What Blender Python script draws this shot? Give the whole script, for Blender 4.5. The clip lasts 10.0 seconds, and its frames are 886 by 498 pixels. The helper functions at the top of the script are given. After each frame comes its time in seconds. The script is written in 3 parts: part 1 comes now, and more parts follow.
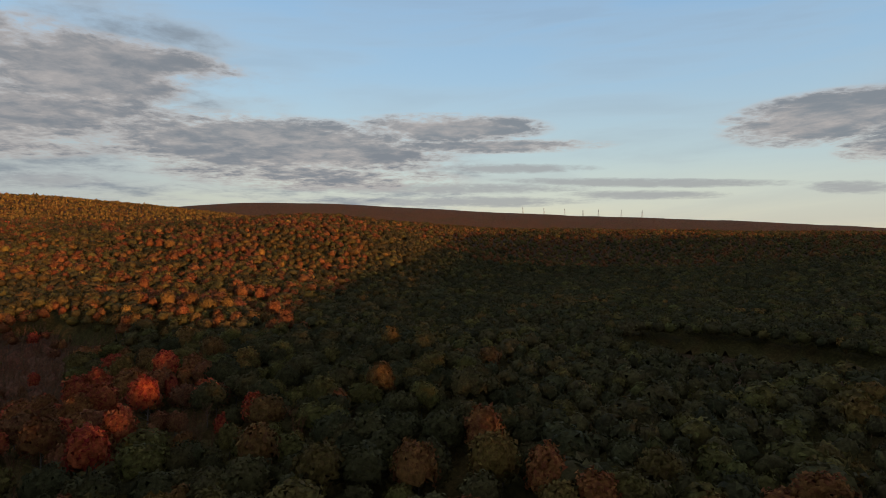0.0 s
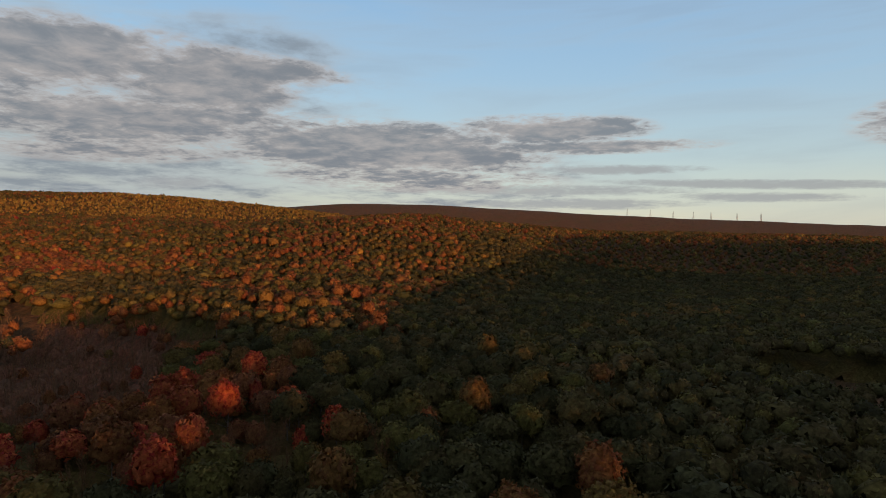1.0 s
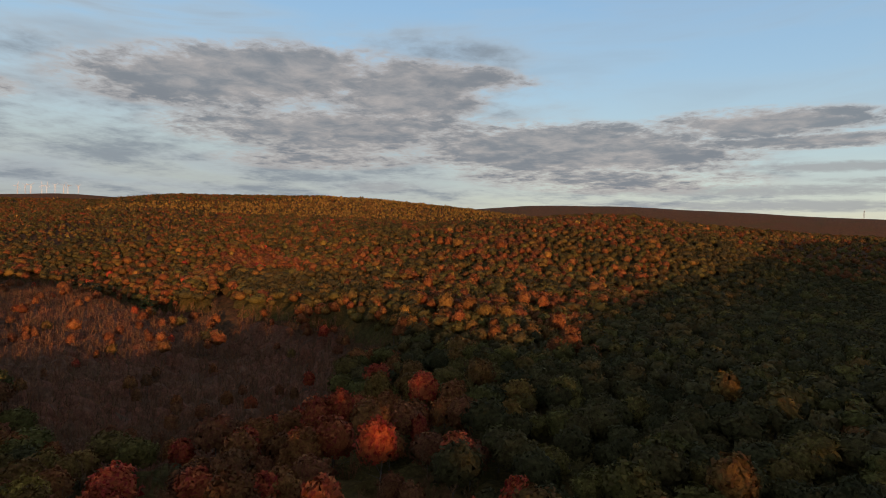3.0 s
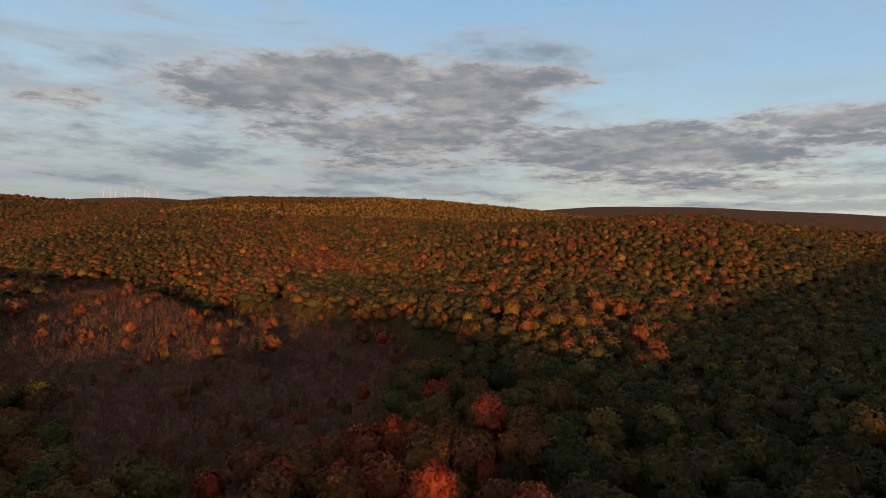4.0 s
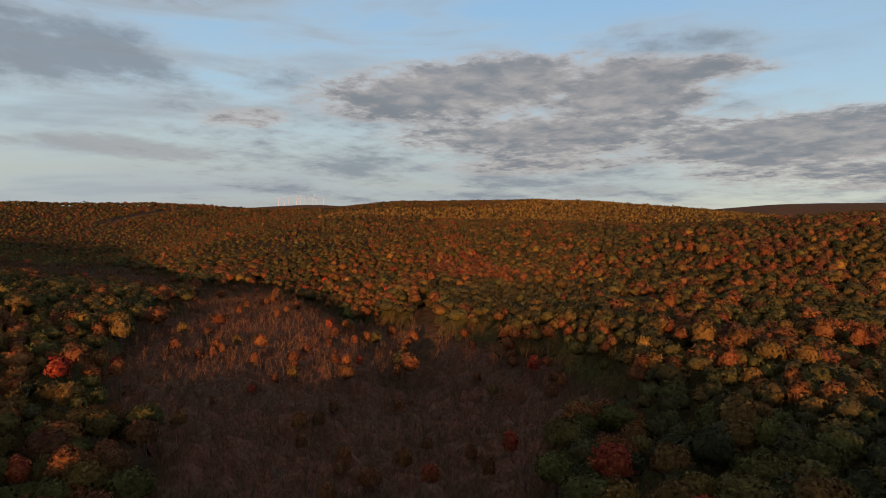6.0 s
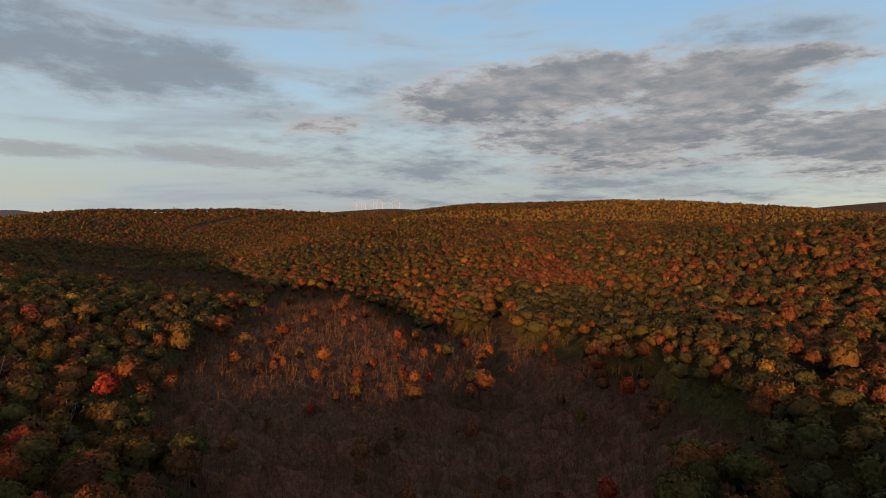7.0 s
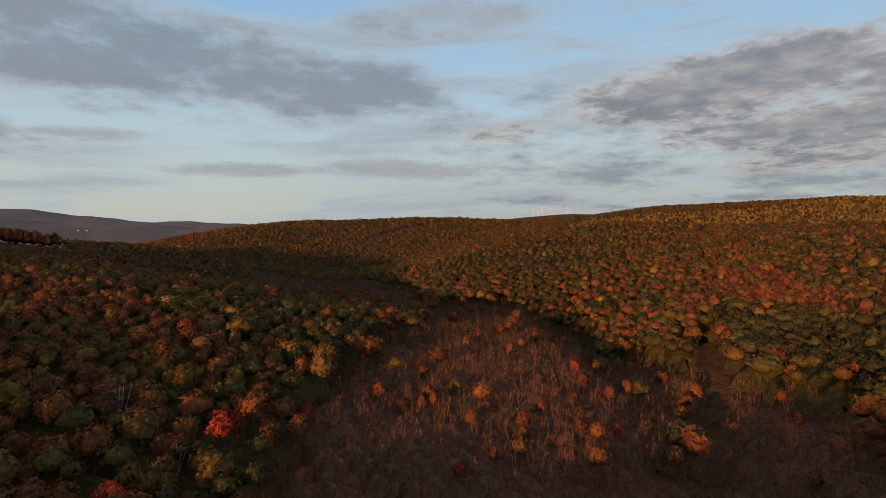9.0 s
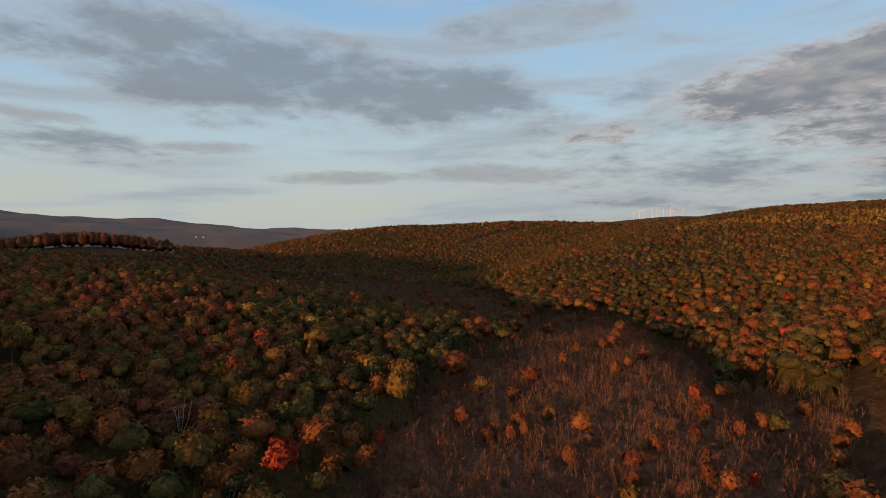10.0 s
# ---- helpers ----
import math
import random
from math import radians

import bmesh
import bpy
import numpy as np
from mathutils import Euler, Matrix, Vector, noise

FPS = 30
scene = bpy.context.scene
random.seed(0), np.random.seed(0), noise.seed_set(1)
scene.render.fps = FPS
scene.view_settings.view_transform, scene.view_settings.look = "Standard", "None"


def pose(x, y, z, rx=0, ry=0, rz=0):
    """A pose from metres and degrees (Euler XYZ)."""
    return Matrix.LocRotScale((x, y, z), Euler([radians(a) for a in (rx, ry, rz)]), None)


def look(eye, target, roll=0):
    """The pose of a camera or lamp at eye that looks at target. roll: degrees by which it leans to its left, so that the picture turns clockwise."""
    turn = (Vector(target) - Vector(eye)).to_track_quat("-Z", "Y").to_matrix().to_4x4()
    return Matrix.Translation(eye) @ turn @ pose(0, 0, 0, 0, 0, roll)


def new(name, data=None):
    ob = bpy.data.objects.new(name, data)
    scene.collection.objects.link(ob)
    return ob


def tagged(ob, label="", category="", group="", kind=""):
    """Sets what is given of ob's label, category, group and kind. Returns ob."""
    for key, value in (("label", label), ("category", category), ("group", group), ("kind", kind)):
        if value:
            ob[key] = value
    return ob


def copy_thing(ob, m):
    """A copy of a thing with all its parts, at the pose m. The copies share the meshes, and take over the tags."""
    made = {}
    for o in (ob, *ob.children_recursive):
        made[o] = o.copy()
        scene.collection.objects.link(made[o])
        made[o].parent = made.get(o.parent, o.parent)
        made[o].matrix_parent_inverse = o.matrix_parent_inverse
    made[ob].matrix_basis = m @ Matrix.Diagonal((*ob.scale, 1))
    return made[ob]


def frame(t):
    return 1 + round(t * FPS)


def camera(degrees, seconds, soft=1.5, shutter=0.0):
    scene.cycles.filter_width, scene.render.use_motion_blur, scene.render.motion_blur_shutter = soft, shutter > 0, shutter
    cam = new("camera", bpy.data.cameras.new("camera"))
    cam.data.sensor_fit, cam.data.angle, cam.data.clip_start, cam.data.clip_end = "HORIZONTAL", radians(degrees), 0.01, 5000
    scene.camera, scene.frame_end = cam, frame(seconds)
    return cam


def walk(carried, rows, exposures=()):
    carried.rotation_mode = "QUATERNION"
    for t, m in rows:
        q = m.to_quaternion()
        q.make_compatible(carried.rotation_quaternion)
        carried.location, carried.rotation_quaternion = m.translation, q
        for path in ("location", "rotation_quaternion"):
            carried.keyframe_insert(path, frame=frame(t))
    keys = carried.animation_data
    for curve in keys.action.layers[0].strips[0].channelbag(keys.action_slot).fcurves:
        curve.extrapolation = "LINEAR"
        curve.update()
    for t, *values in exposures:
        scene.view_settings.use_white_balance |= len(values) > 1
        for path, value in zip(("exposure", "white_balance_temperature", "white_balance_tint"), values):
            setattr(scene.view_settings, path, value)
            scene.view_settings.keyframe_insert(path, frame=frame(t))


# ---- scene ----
cam = camera(73.07, 10.0, 0.9)
# seconds, eye (metres), yaw, pitch, roll (degrees)
ROWS = [
    (0, 0.00, 0.00, 69.60, -0.10, -0.48, 0.16),
    (0.5, -0.58, 8.60, 69.38, 4.66, -0.37, -0.38),
    (1, -1.59, 17.18, 69.22, 9.30, -0.35, -0.71),
    (1.5, -3.42, 25.80, 69.14, 14.13, -0.35, -1.01),
    (2, -6.23, 34.22, 69.01, 18.43, -0.39, -1.34),
    (2.5, -9.71, 42.66, 68.95, 23.21, -0.46, -1.55),
    (4, -23.98, 67.90, 68.96, 32.94, -0.49, -1.80),
    (4.5, -29.57, 76.24, 68.99, 36.73, -0.53, -1.74),
    (5, -35.67, 84.36, 69.15, 40.50, -0.52, -1.68),
    (5.5, -42.27, 92.10, 69.43, 43.84, -0.58, -1.64),
    (7, -67.32, 114.55, 70.37, 54.55, -0.52, -1.22),
    (7.5, -75.95, 120.83, 70.76, 57.96, -0.41, -1.15),
    (8, -84.67, 126.66, 71.14, 61.95, -0.36, -0.99),
    (8.5, -93.73, 132.14, 71.50, 66.48, -0.31, -0.79),
    (9, -103.25, 137.14, 71.76, 71.44, -0.20, -0.74),
    (9.5, -113.45, 141.39, 71.92, 76.15, -0.04, -0.66),
    (10, -123.92, 145.10, 71.88, 80.56, 0.13, -0.56),
]
walk(cam, [(t, pose(x, y, z, 90 + pitch, roll, yaw)) for t, x, y, z, yaw, pitch, roll in ROWS])

# ---- light: a low evening sun behind the camera, broken cloud over a clear sky ----
SUN_AZ, SUN_EL = radians(221.0), radians(3.5)        # from +y towards -x
SUN_DIR = Vector((-math.sin(SUN_AZ) * math.cos(SUN_EL), math.cos(SUN_AZ) * math.cos(SUN_EL), math.sin(SUN_EL)))
sun = new("sun", bpy.data.lights.new("sun", "SUN"))
sun.data.energy, sun.data.angle, sun.data.color = 5.5, radians(0.6), (1.0, 0.44, 0.17)
sun.matrix_world = look(SUN_DIR * 500, (0, 0, 0))

world = bpy.data.worlds.new("evening_sky")
scene.world = world
world.use_nodes = True
wn, wl = world.node_tree.nodes, world.node_tree.links
wn.clear()


def put(socket, value):
    if isinstance(value, bpy.types.NodeSocket):
        socket.id_data.links.new(value, socket)
    else:
        socket.default_value = value


def math_node(nodes, op, a, b=0.0, c=0.0, clamp=False):
    n = nodes.new("ShaderNodeMath")
    n.operation, n.use_clamp = op, clamp
    put(n.inputs[0], a), put(n.inputs[1], b), put(n.inputs[2], c)
    return n.outputs[0]


def mix_node(nodes, fac, a, b, blend="MIX"):
    n = nodes.new("ShaderNodeMix")
    n.data_type, n.blend_type, n.clamp_factor = "RGBA", blend, True
    put(n.inputs[0], fac), put(n.inputs[6], a), put(n.inputs[7], b)
    return n.outputs[2]


def range_node(nodes, v, lo, hi, a=0.0, b=1.0, smooth=True):
    n = nodes.new("ShaderNodeMapRange")
    n.interpolation_type = "SMOOTHSTEP" if smooth else "LINEAR"
    put(n.inputs[0], v), put(n.inputs[1], lo), put(n.inputs[2], hi), put(n.inputs[3], a), put(n.inputs[4], b)
    return n.outputs[0]


def ramp_node(nodes, v, stops):
    n = nodes.new("ShaderNodeValToRGB")
    while len(n.color_ramp.elements) < len(stops):
        n.color_ramp.elements.new(0.5)
    for e, (p, col) in zip(n.color_ramp.elements, stops):
        e.position, e.color = p, (*col, 1)
    put(n.inputs[0], v)
    return n.outputs[0]


def noise_node(nodes, vec, scale, detail=4.0, rough=0.55, lac=2.0, distort=0.0):
    n = nodes.new("ShaderNodeTexNoise")
    put(n.inputs["Vector"], vec)
    n.inputs["Scale"].default_value, n.inputs["Detail"].default_value = scale, detail
    n.inputs["Roughness"].default_value, n.inputs["Lacunarity"].default_value = rough, lac
    n.inputs["Distortion"].default_value = distort
    return n.outputs[0]


# clouds: azimuth, height, half width, half height (degrees), slope, weight
LUMPY = [
    (45.4, 14.5, 14.8, 2.57, -0.094, 1.20), (28.2, 15.7, 9.4, 1.19, 0.045, 1.00), (37.5, 10.5, 15.2, 1.82, -0.042, 1.00), (38.4, 7.6, 9.6, 0.92, -0.043, 0.75),
    (15.6, 9.0, 15.9, 2.40, 0.023, 1.15), (-0.3, 10.9, 9.5, 1.24, 0.010, 1.05), (-5.5, 9.2, 10.0, 0.60, 0.012, 0.95), (11.8, 6.3, 13.5, 1.15, 0.014, 0.72),
    (-32.5, 10.0, 7.3, 1.86, -0.027, 1.15), (-36.0, 7.3, 2.8, 0.95, -0.026, 0.80), (65.9, 10.7, 4.0, 0.83, -0.094, 0.85), (30.7, 13.8, 7.5, 2.8, -0.025, 1.20), (37.0, 9.6, 9.0, 2.4, 0.0, 0.9),
]
STREAKS = [
    (-7.2, 7.1, 8.0, 0.46, 0.018, 0.90), (1.9, 5.3, 17.3, 0.55, 0.006, 0.85), (-0.5, 4.0, 15.4, 0.44, 0.000, 0.85), (-18.2, 5.5, 13.2, 0.41, 0.044, 1.00),
    (-18.7, 4.4, 7.8, 0.41, 0.028, 0.90), (-34.5, 4.4, 3.3, 0.53, 0.055, 0.90), (-5.3, 4.0, 7.0, 0.54, 0.009, 0.90), (33.1, 5.2, 4.5, 0.63, -0.032, 0.80),
    (75.1, 7.3, 8.4, 0.91, 0.023, 0.95), (90.2, 6.7, 7.4, 0.68, -0.038, 0.90), (88.4, 6.9, 9.0, 0.48, -0.016, 0.80), (102.0, 8.9, 5.2, 0.64, -0.028, 0.70),
    (115.0, 10.4, 4.8, 0.60, 0.019, 0.80),
]
SOFT = [
    (34.0, 12.5, 19.0, 6.5, -0.05, 0.85), (14.0, 7.5, 20.0, 3.4, 0.0, 0.62), (96.0, 16.6, 23.0, 3.2, 0.11, 1.15), (86.0, 12.8, 14.0, 2.0, 0.05, 0.9), (40.0, 7.0, 19.0, 6.0, 0.0, 0.72), (60.0, 9.0, 18.0, 8.0, 0.0, 0.62), (12.0, 4.6, 18.0, 2.6, 0.0, 0.50),
    (55.8, 7.4, 8.1, 3.12, -0.113, 0.80), (79.6, 14.3, 11.2, 3.01, -0.084, 1.15), (92.5, 14.7, 7.0, 3.73, 0.147, 1.05), (59.4, 8.0, 14.0, 2.91, -0.023, 0.70),
    (99.7, 14.3, 15.4, 3.36, 0.048, 1.10), (112.4, 16.2, 9.4, 1.78, -0.068, 0.90), (112.7, 8.3, 10.5, 1.53, 0.015, 0.85), (74.5, 20.8, 13.9, 2.36, -0.062, 0.45),
]

tc = wn.new("ShaderNodeTexCoord").outputs["Generated"]
sep = wn.new("ShaderNodeSeparateXYZ")
wl.new(tc, sep.inputs[0])
az = math_node(wn, "MULTIPLY", math_node(wn, "ARCTAN2", math_node(wn, "MULTIPLY", sep.outputs[0], -1.0), sep.outputs[1]), 57.29578)
el = math_node(wn, "MULTIPLY", math_node(wn, "ARCSINE", sep.outputs[2]), 57.29578)
# flat cloud deck: the way through the sky, spread on a level sheet
lift = math_node(wn, "ADD", math_node(wn, "MAXIMUM", sep.outputs[2], 0.0), 0.10)
deck = wn.new("ShaderNodeCombineXYZ")
wl.new(math_node(wn, "DIVIDE", sep.outputs[0], lift), deck.inputs[0])
wl.new(math_node(wn, "DIVIDE", sep.outputs[1], lift), deck.inputs[1])
deck = deck.outputs[0]


def cloud_sum(table):
    total = 0.0
    for a, e, w, h, slope, weight in table:
        da = math_node(wn, "SUBTRACT", az, a)
        de = math_node(wn, "SUBTRACT", math_node(wn, "SUBTRACT", el, e), math_node(wn, "MULTIPLY", da, slope))
        u = math_node(wn, "DIVIDE", da, w * 1.18)
        v = math_node(wn, "DIVIDE", de, h * 1.3)
        r = math_node(wn, "ADD", math_node(wn, "MULTIPLY", u, u), math_node(wn, "MULTIPLY", v, v))
        b = math_node(wn, "MULTIPLY", math_node(wn, "SUBTRACT", 1.0, r, clamp=True), weight)
        total = math_node(wn, "MAXIMUM", total, b)
    return total


broad = math_node(wn, "SUBTRACT", noise_node(wn, deck, 1.7, 5.0, 0.55), 0.5)
puffs = math_node(wn, "SUBTRACT", noise_node(wn, deck, 6.0, 5.0, 0.6, distort=0.3), 0.5)
flecks = math_node(wn, "SUBTRACT", noise_node(wn, deck, 21.0, 3.0, 0.6, distort=0.5), 0.5)


def blend_noise(a, b, c):
    return math_node(wn, "ADD", math_node(wn, "ADD", math_node(wn, "MULTIPLY", broad, a), math_node(wn, "MULTIPLY", puffs, b)), math_node(wn, "MULTIPLY", flecks, c))


beyond = range_node(wn, math_node(wn, "ABSOLUTE", math_node(wn, "SUBTRACT", az, 40.0)), 95.0, 130.0)
above = range_node(wn, el, 24.0, 40.0)
elsewhere = math_node(wn, "MULTIPLY", math_node(wn, "MAXIMUM", beyond, above), 0.65)
def shaped(table, extra, gain, a, b, c):
    """A cloud body whose edge is broken by noise, and none where there is no body."""
    core = math_node(wn, "MAXIMUM", cloud_sum(table), extra) if extra is not None else cloud_sum(table)
    near = range_node(wn, core, 0.0, 0.35)
    return math_node(wn, "ADD", math_node(wn, "MULTIPLY", core, gain), math_node(wn, "MULTIPLY", near, blend_noise(a, b, c)))


lumpy = shaped(LUMPY, elsewhere, 1.0, 1.4, 1.5, 0.75)
streaky = shaped(STREAKS, None, 1.0, 0.6, 1.0, 0.35)
soft = shaped(SOFT, None, 0.9, 2.3, 1.0, 0.3)
cover_lumpy = range_node(wn, lumpy, -0.05, 0.78, 0.0, 0.92)
cover_streaky = range_node(wn, streaky, 0.12, 0.85, 0.0, 0.8)
cover_soft = range_node(wn, soft, -0.08, 1.12, 0.0, 0.86)
dense = range_node(wn, lumpy, 0.15, 0.85)
dense_soft = range_node(wn, soft, 0.20, 1.0)
bands = wn.new("ShaderNodeCombineXYZ")
wl.new(math_node(wn, "MULTIPLY", az, 0.045), bands.inputs[0])
wl.new(math_node(wn, "ADD", math_node(wn, "MULTIPLY", el, 0.34), math_node(wn, "MULTIPLY", az, 0.012)), bands.inputs[1])
sheets = noise_node(wn, bands.outputs[0], 1.0, 4.0, 0.55, distort=0.5)
west = range_node(wn, az, 5.0, 70.0, 0.35, 1.0)
veil = math_node(wn, "MULTIPLY", range_node(wn, sheets, 0.36, 0.66, 0.0, 0.75), west)
murk = math_node(wn, "MULTIPLY", range_node(wn, el, 2.0, 13.0, 0.85, 0.0), range_node(wn, az, -5.0, 50.0))
murk = math_node(wn, "MULTIPLY", murk, range_node(wn, az, 66.0, 96.0, 1.0, 0.6))

h01 = math_node(wn, "DIVIDE", el, 90.0, clamp=True)
clear = ramp_node(wn, h01, [(0.0, (0.56, 0.53, 0.42)), (0.035, (0.55, 0.57, 0.50)), (0.09, (0.40, 0.52, 0.58)), (0.17, (0.29, 0.46, 0.64)), (0.28, (0.20, 0.38, 0.63)), (0.6, (0.10, 0.23, 0.46))])
sky = wn.new("ShaderNodeTexSky")
sky.sky_type, sky.sun_disc, sky.sun_elevation, sky.sun_rotation = "NISHITA", False, SUN_EL, radians(139.0)
air = mix_node(wn, 1.0, mix_node(wn, 1.0, clear, (0.86, 0.86, 0.86, 1), "MULTIPLY"), mix_node(wn, 1.0, sky.outputs[0], (0.05, 0.05, 0.05, 1), "MULTIPLY"), "ADD")
air = mix_node(wn, murk, air, (0.315, 0.352, 0.365, 1))
air = mix_node(wn, veil, air, mix_node(wn, range_node(wn, sheets, 0.45, 0.7), (0.40, 0.465, 0.51, 1), (0.30, 0.345, 0.39, 1)))
lit_edge, shaded = (0.47, 0.415, 0.385, 1), (0.186, 0.204, 0.230, 1)
colour = mix_node(wn, cover_streaky, air, (0.30, 0.31, 0.32, 1))
colour = mix_node(wn, cover_soft, colour, mix_node(wn, dense_soft, (0.375, 0.385, 0.395, 1), (0.205, 0.235, 0.272, 1)))
colour = mix_node(wn, cover_lumpy, colour, mix_node(wn, math_node(wn, "MULTIPLY", dense, range_node(wn, math_node(wn, "ADD", puffs, broad), -0.30, 0.22, 0.35, 1.0)), lit_edge, shaded))
bg = wn.new("ShaderNodeBackground")
wl.new(colour, bg.inputs[0])
bg.inputs[1].default_value = 1.14
wl.new(bg.outputs[0], wn.new("ShaderNodeOutputWorld").inputs[0])


# ---- materials ----
def material(name):
    mat = bpy.data.materials.new(name)
    mat.use_nodes = True
    nodes = mat.node_tree.nodes
    return mat, nodes, mat.node_tree.links, nodes["Principled BSDF"]


def leaves(name, a, b, c, glow=0.3):
    """Foliage: each tree lies somewhere between three leaf colours, each spray of leaves differs a little."""
    mat, n, l, bsdf = material(name)
    attr = n.new("ShaderNodeAttribute")
    attr.attribute_name = "tint"
    tree = math_node(n, "FRACT", math_node(n, "ADD", attr.outputs["Fac"], n.new("ShaderNodeObjectInfo").outputs["Random"]))
    geo = n.new("ShaderNodeNewGeometry")
    col = ramp_node(n, tree, [(0.0, a), (0.5, b), (1.0, c)])
    spray = range_node(n, geo.outputs["Random Per Island"], 0.0, 1.0, 0.74, 1.26, False)
    lumps = noise_node(n, geo.outputs["Position"], 0.42, 2.0)
    patch = range_node(n, lumps, 0.3, 0.7, 0.84, 1.16)
    tufts = noise_node(n, geo.outputs["Position"], 1.25, 3.0, 0.65)
    own = range_node(n, math_node(n, "FRACT", math_node(n, "MULTIPLY", tree, 7.31)), 0.0, 1.0, 0.84, 1.17, False)
    val = math_node(n, "MULTIPLY", math_node(n, "MULTIPLY", math_node(n, "MULTIPLY", spray, own), patch), range_node(n, tufts, 0.36, 0.66, 0.74, 1.26))
    hsv = n.new("ShaderNodeHueSaturation")
    put(hsv.inputs["Color"], col), put(hsv.inputs["Value"], val)
    put(hsv.inputs["Hue"], range_node(n, geo.outputs["Random Per Island"], 0.0, 1.0, 0.485, 0.515, False))
    l.new(hsv.outputs[0], bsdf.inputs["Base Color"])
    bsdf.inputs["Roughness"].default_value, bsdf.inputs["Specular IOR Level"].default_value = 0.8, 0.08
    thin = n.new("ShaderNodeBsdfTranslucent")
    l.new(hsv.outputs[0], thin.inputs[0])
    mix = n.new("ShaderNodeMixShader")
    mix.inputs[0].default_value = glow
    l.new(bsdf.outputs[0], mix.inputs[1]), l.new(thin.outputs[0], mix.inputs[2])
    l.new(mix.outputs[0], n["Material Output"].inputs[0])
    return mat


def bark(name, a, b):
    mat, n, l, bsdf = material(name)
    geo = n.new("ShaderNodeNewGeometry")
    stretch = n.new("ShaderNodeVectorMath")
    stretch.operation = "MULTIPLY"
    l.new(geo.outputs["Position"], stretch.inputs[0])
    stretch.inputs[1].default_value = (6, 6, 0.8)
    f = noise_node(n, stretch.outputs[0], 1.0, 4.0)
    l.new(mix_node(n, range_node(n, f, 0.35, 0.65), (*a, 1), (*b, 1)), bsdf.inputs["Base Color"])
    bsdf.inputs["Roughness"].default_value = 0.9
    bump = n.new("ShaderNodeBump")
    bump.inputs["Distance"].default_value = 0.05
    l.new(f, bump.inputs["Height"]), l.new(bump.outputs[0], bsdf.inputs["Normal"])
    return mat


def litter():
    """Forest floor: fallen leaves over dark soil, with brush."""
    mat, n, l, bsdf = material("forest_floor")
    geo = n.new("ShaderNodeNewGeometry")
    broad = noise_node(n, geo.outputs["Position"], 0.02, 6.0, 0.6)
    fine = noise_node(n, geo.outputs["Position"], 0.22, 6.0, 0.7)
    col = mix_node(n, range_node(n, fine, 0.3, 0.7), (0.035, 0.022, 0.014, 1), (0.13, 0.068, 0.034, 1))
    col = mix_node(n, range_node(n, broad, 0.45, 0.7, 0.0, 0.6), col, (0.06, 0.05, 0.022, 1))
    l.new(col, bsdf.inputs["Base Color"])
    bsdf.inputs["Roughness"].default_value = 0.95
    bsdf.inputs["Specular IOR Level"].default_value = 0.1
    bump = n.new("ShaderNodeBump")
    bump.inputs["Distance"].default_value, bump.inputs["Strength"].default_value = 2.5, 1.0
    l.new(fine, bump.inputs["Height"]), l.new(bump.outputs[0], bsdf.inputs["Normal"])
    return mat


LEAF = {
    "green": leaves("green_leaves", (0.052, 0.052, 0.024), (0.066, 0.060, 0.026), (0.084, 0.068, 0.029)),
    "olive": leaves("olive_leaves", (0.080, 0.078, 0.026), (0.106, 0.092, 0.029), (0.114, 0.080, 0.028)),
    "golden": leaves("golden_leaves", (0.125, 0.084, 0.027), (0.158, 0.098, 0.030), (0.150, 0.078, 0.029)),
    "yellow": leaves("yellow_leaves", (0.22, 0.160, 0.040), (0.29, 0.190, 0.045), (0.26, 0.140, 0.043)),
    "orange": leaves("orange_leaves", (0.160, 0.068, 0.029), (0.210, 0.080, 0.031), (0.185, 0.088, 0.034)),
    "russet": leaves("russet_leaves", (0.130, 0.054, 0.030), (0.170, 0.066, 0.033), (0.150, 0.072, 0.035)),
    "red": leaves("red_leaves", (0.29, 0.054, 0.032), (0.35, 0.066, 0.034), (0.30, 0.082, 0.038)),
    "pine": leaves("pine_needles", (0.030, 0.058, 0.022), (0.04, 0.070, 0.025), (0.05, 0.075, 0.025), 0.1),
    "twig": leaves("bare_twigs", (0.098, 0.069, 0.042), (0.136, 0.078, 0.044), (0.176, 0.080, 0.043), 0.0),
}
BARK = bark("oak_bark", (0.05, 0.04, 0.032), (0.12, 0.10, 0.085))
PALE_BARK = bark("pale_bark", (0.20, 0.18, 0.16), (0.34, 0.31, 0.28))
FLOOR = litter()

# ---- the land: a wooded valley between rounded hills ----
# centre x, y, half length, half width (metres), turn (degrees), height
HILLS_NEAR = [
    (-1131, 1112, 401, 393, 40, 91.2), (-909, 1360, 424, 330, 62, 42.1), (-430, 1272, 683, 344, 138, 73.1), (-793, 546, 364, 117, 127, 36.4), (-147, 265, 116, 174, -28, -52.8),
    (-126, 447, 116, 237, 0, 67.7), (-44, 504, 295, 117, 27, -31.6), (678, 1076, 603, 373, -40, 62.3), (-1415, 296, 299, 310, 100, 96.3), (-1099, 297, 122, 323, 74, -28.8),
    (-1546, 692, 457, 158, 71, 47.9), (-575, -21, 148, 315, 140, 65.1), (-805, 29, 117, 127, 91, 43.0), (-862, -162, 82, 46, 111, 32.0), (-562, 123, 287, 116, 45, -45.0), (-425, 545, 239, 118, 124, 42.1),]
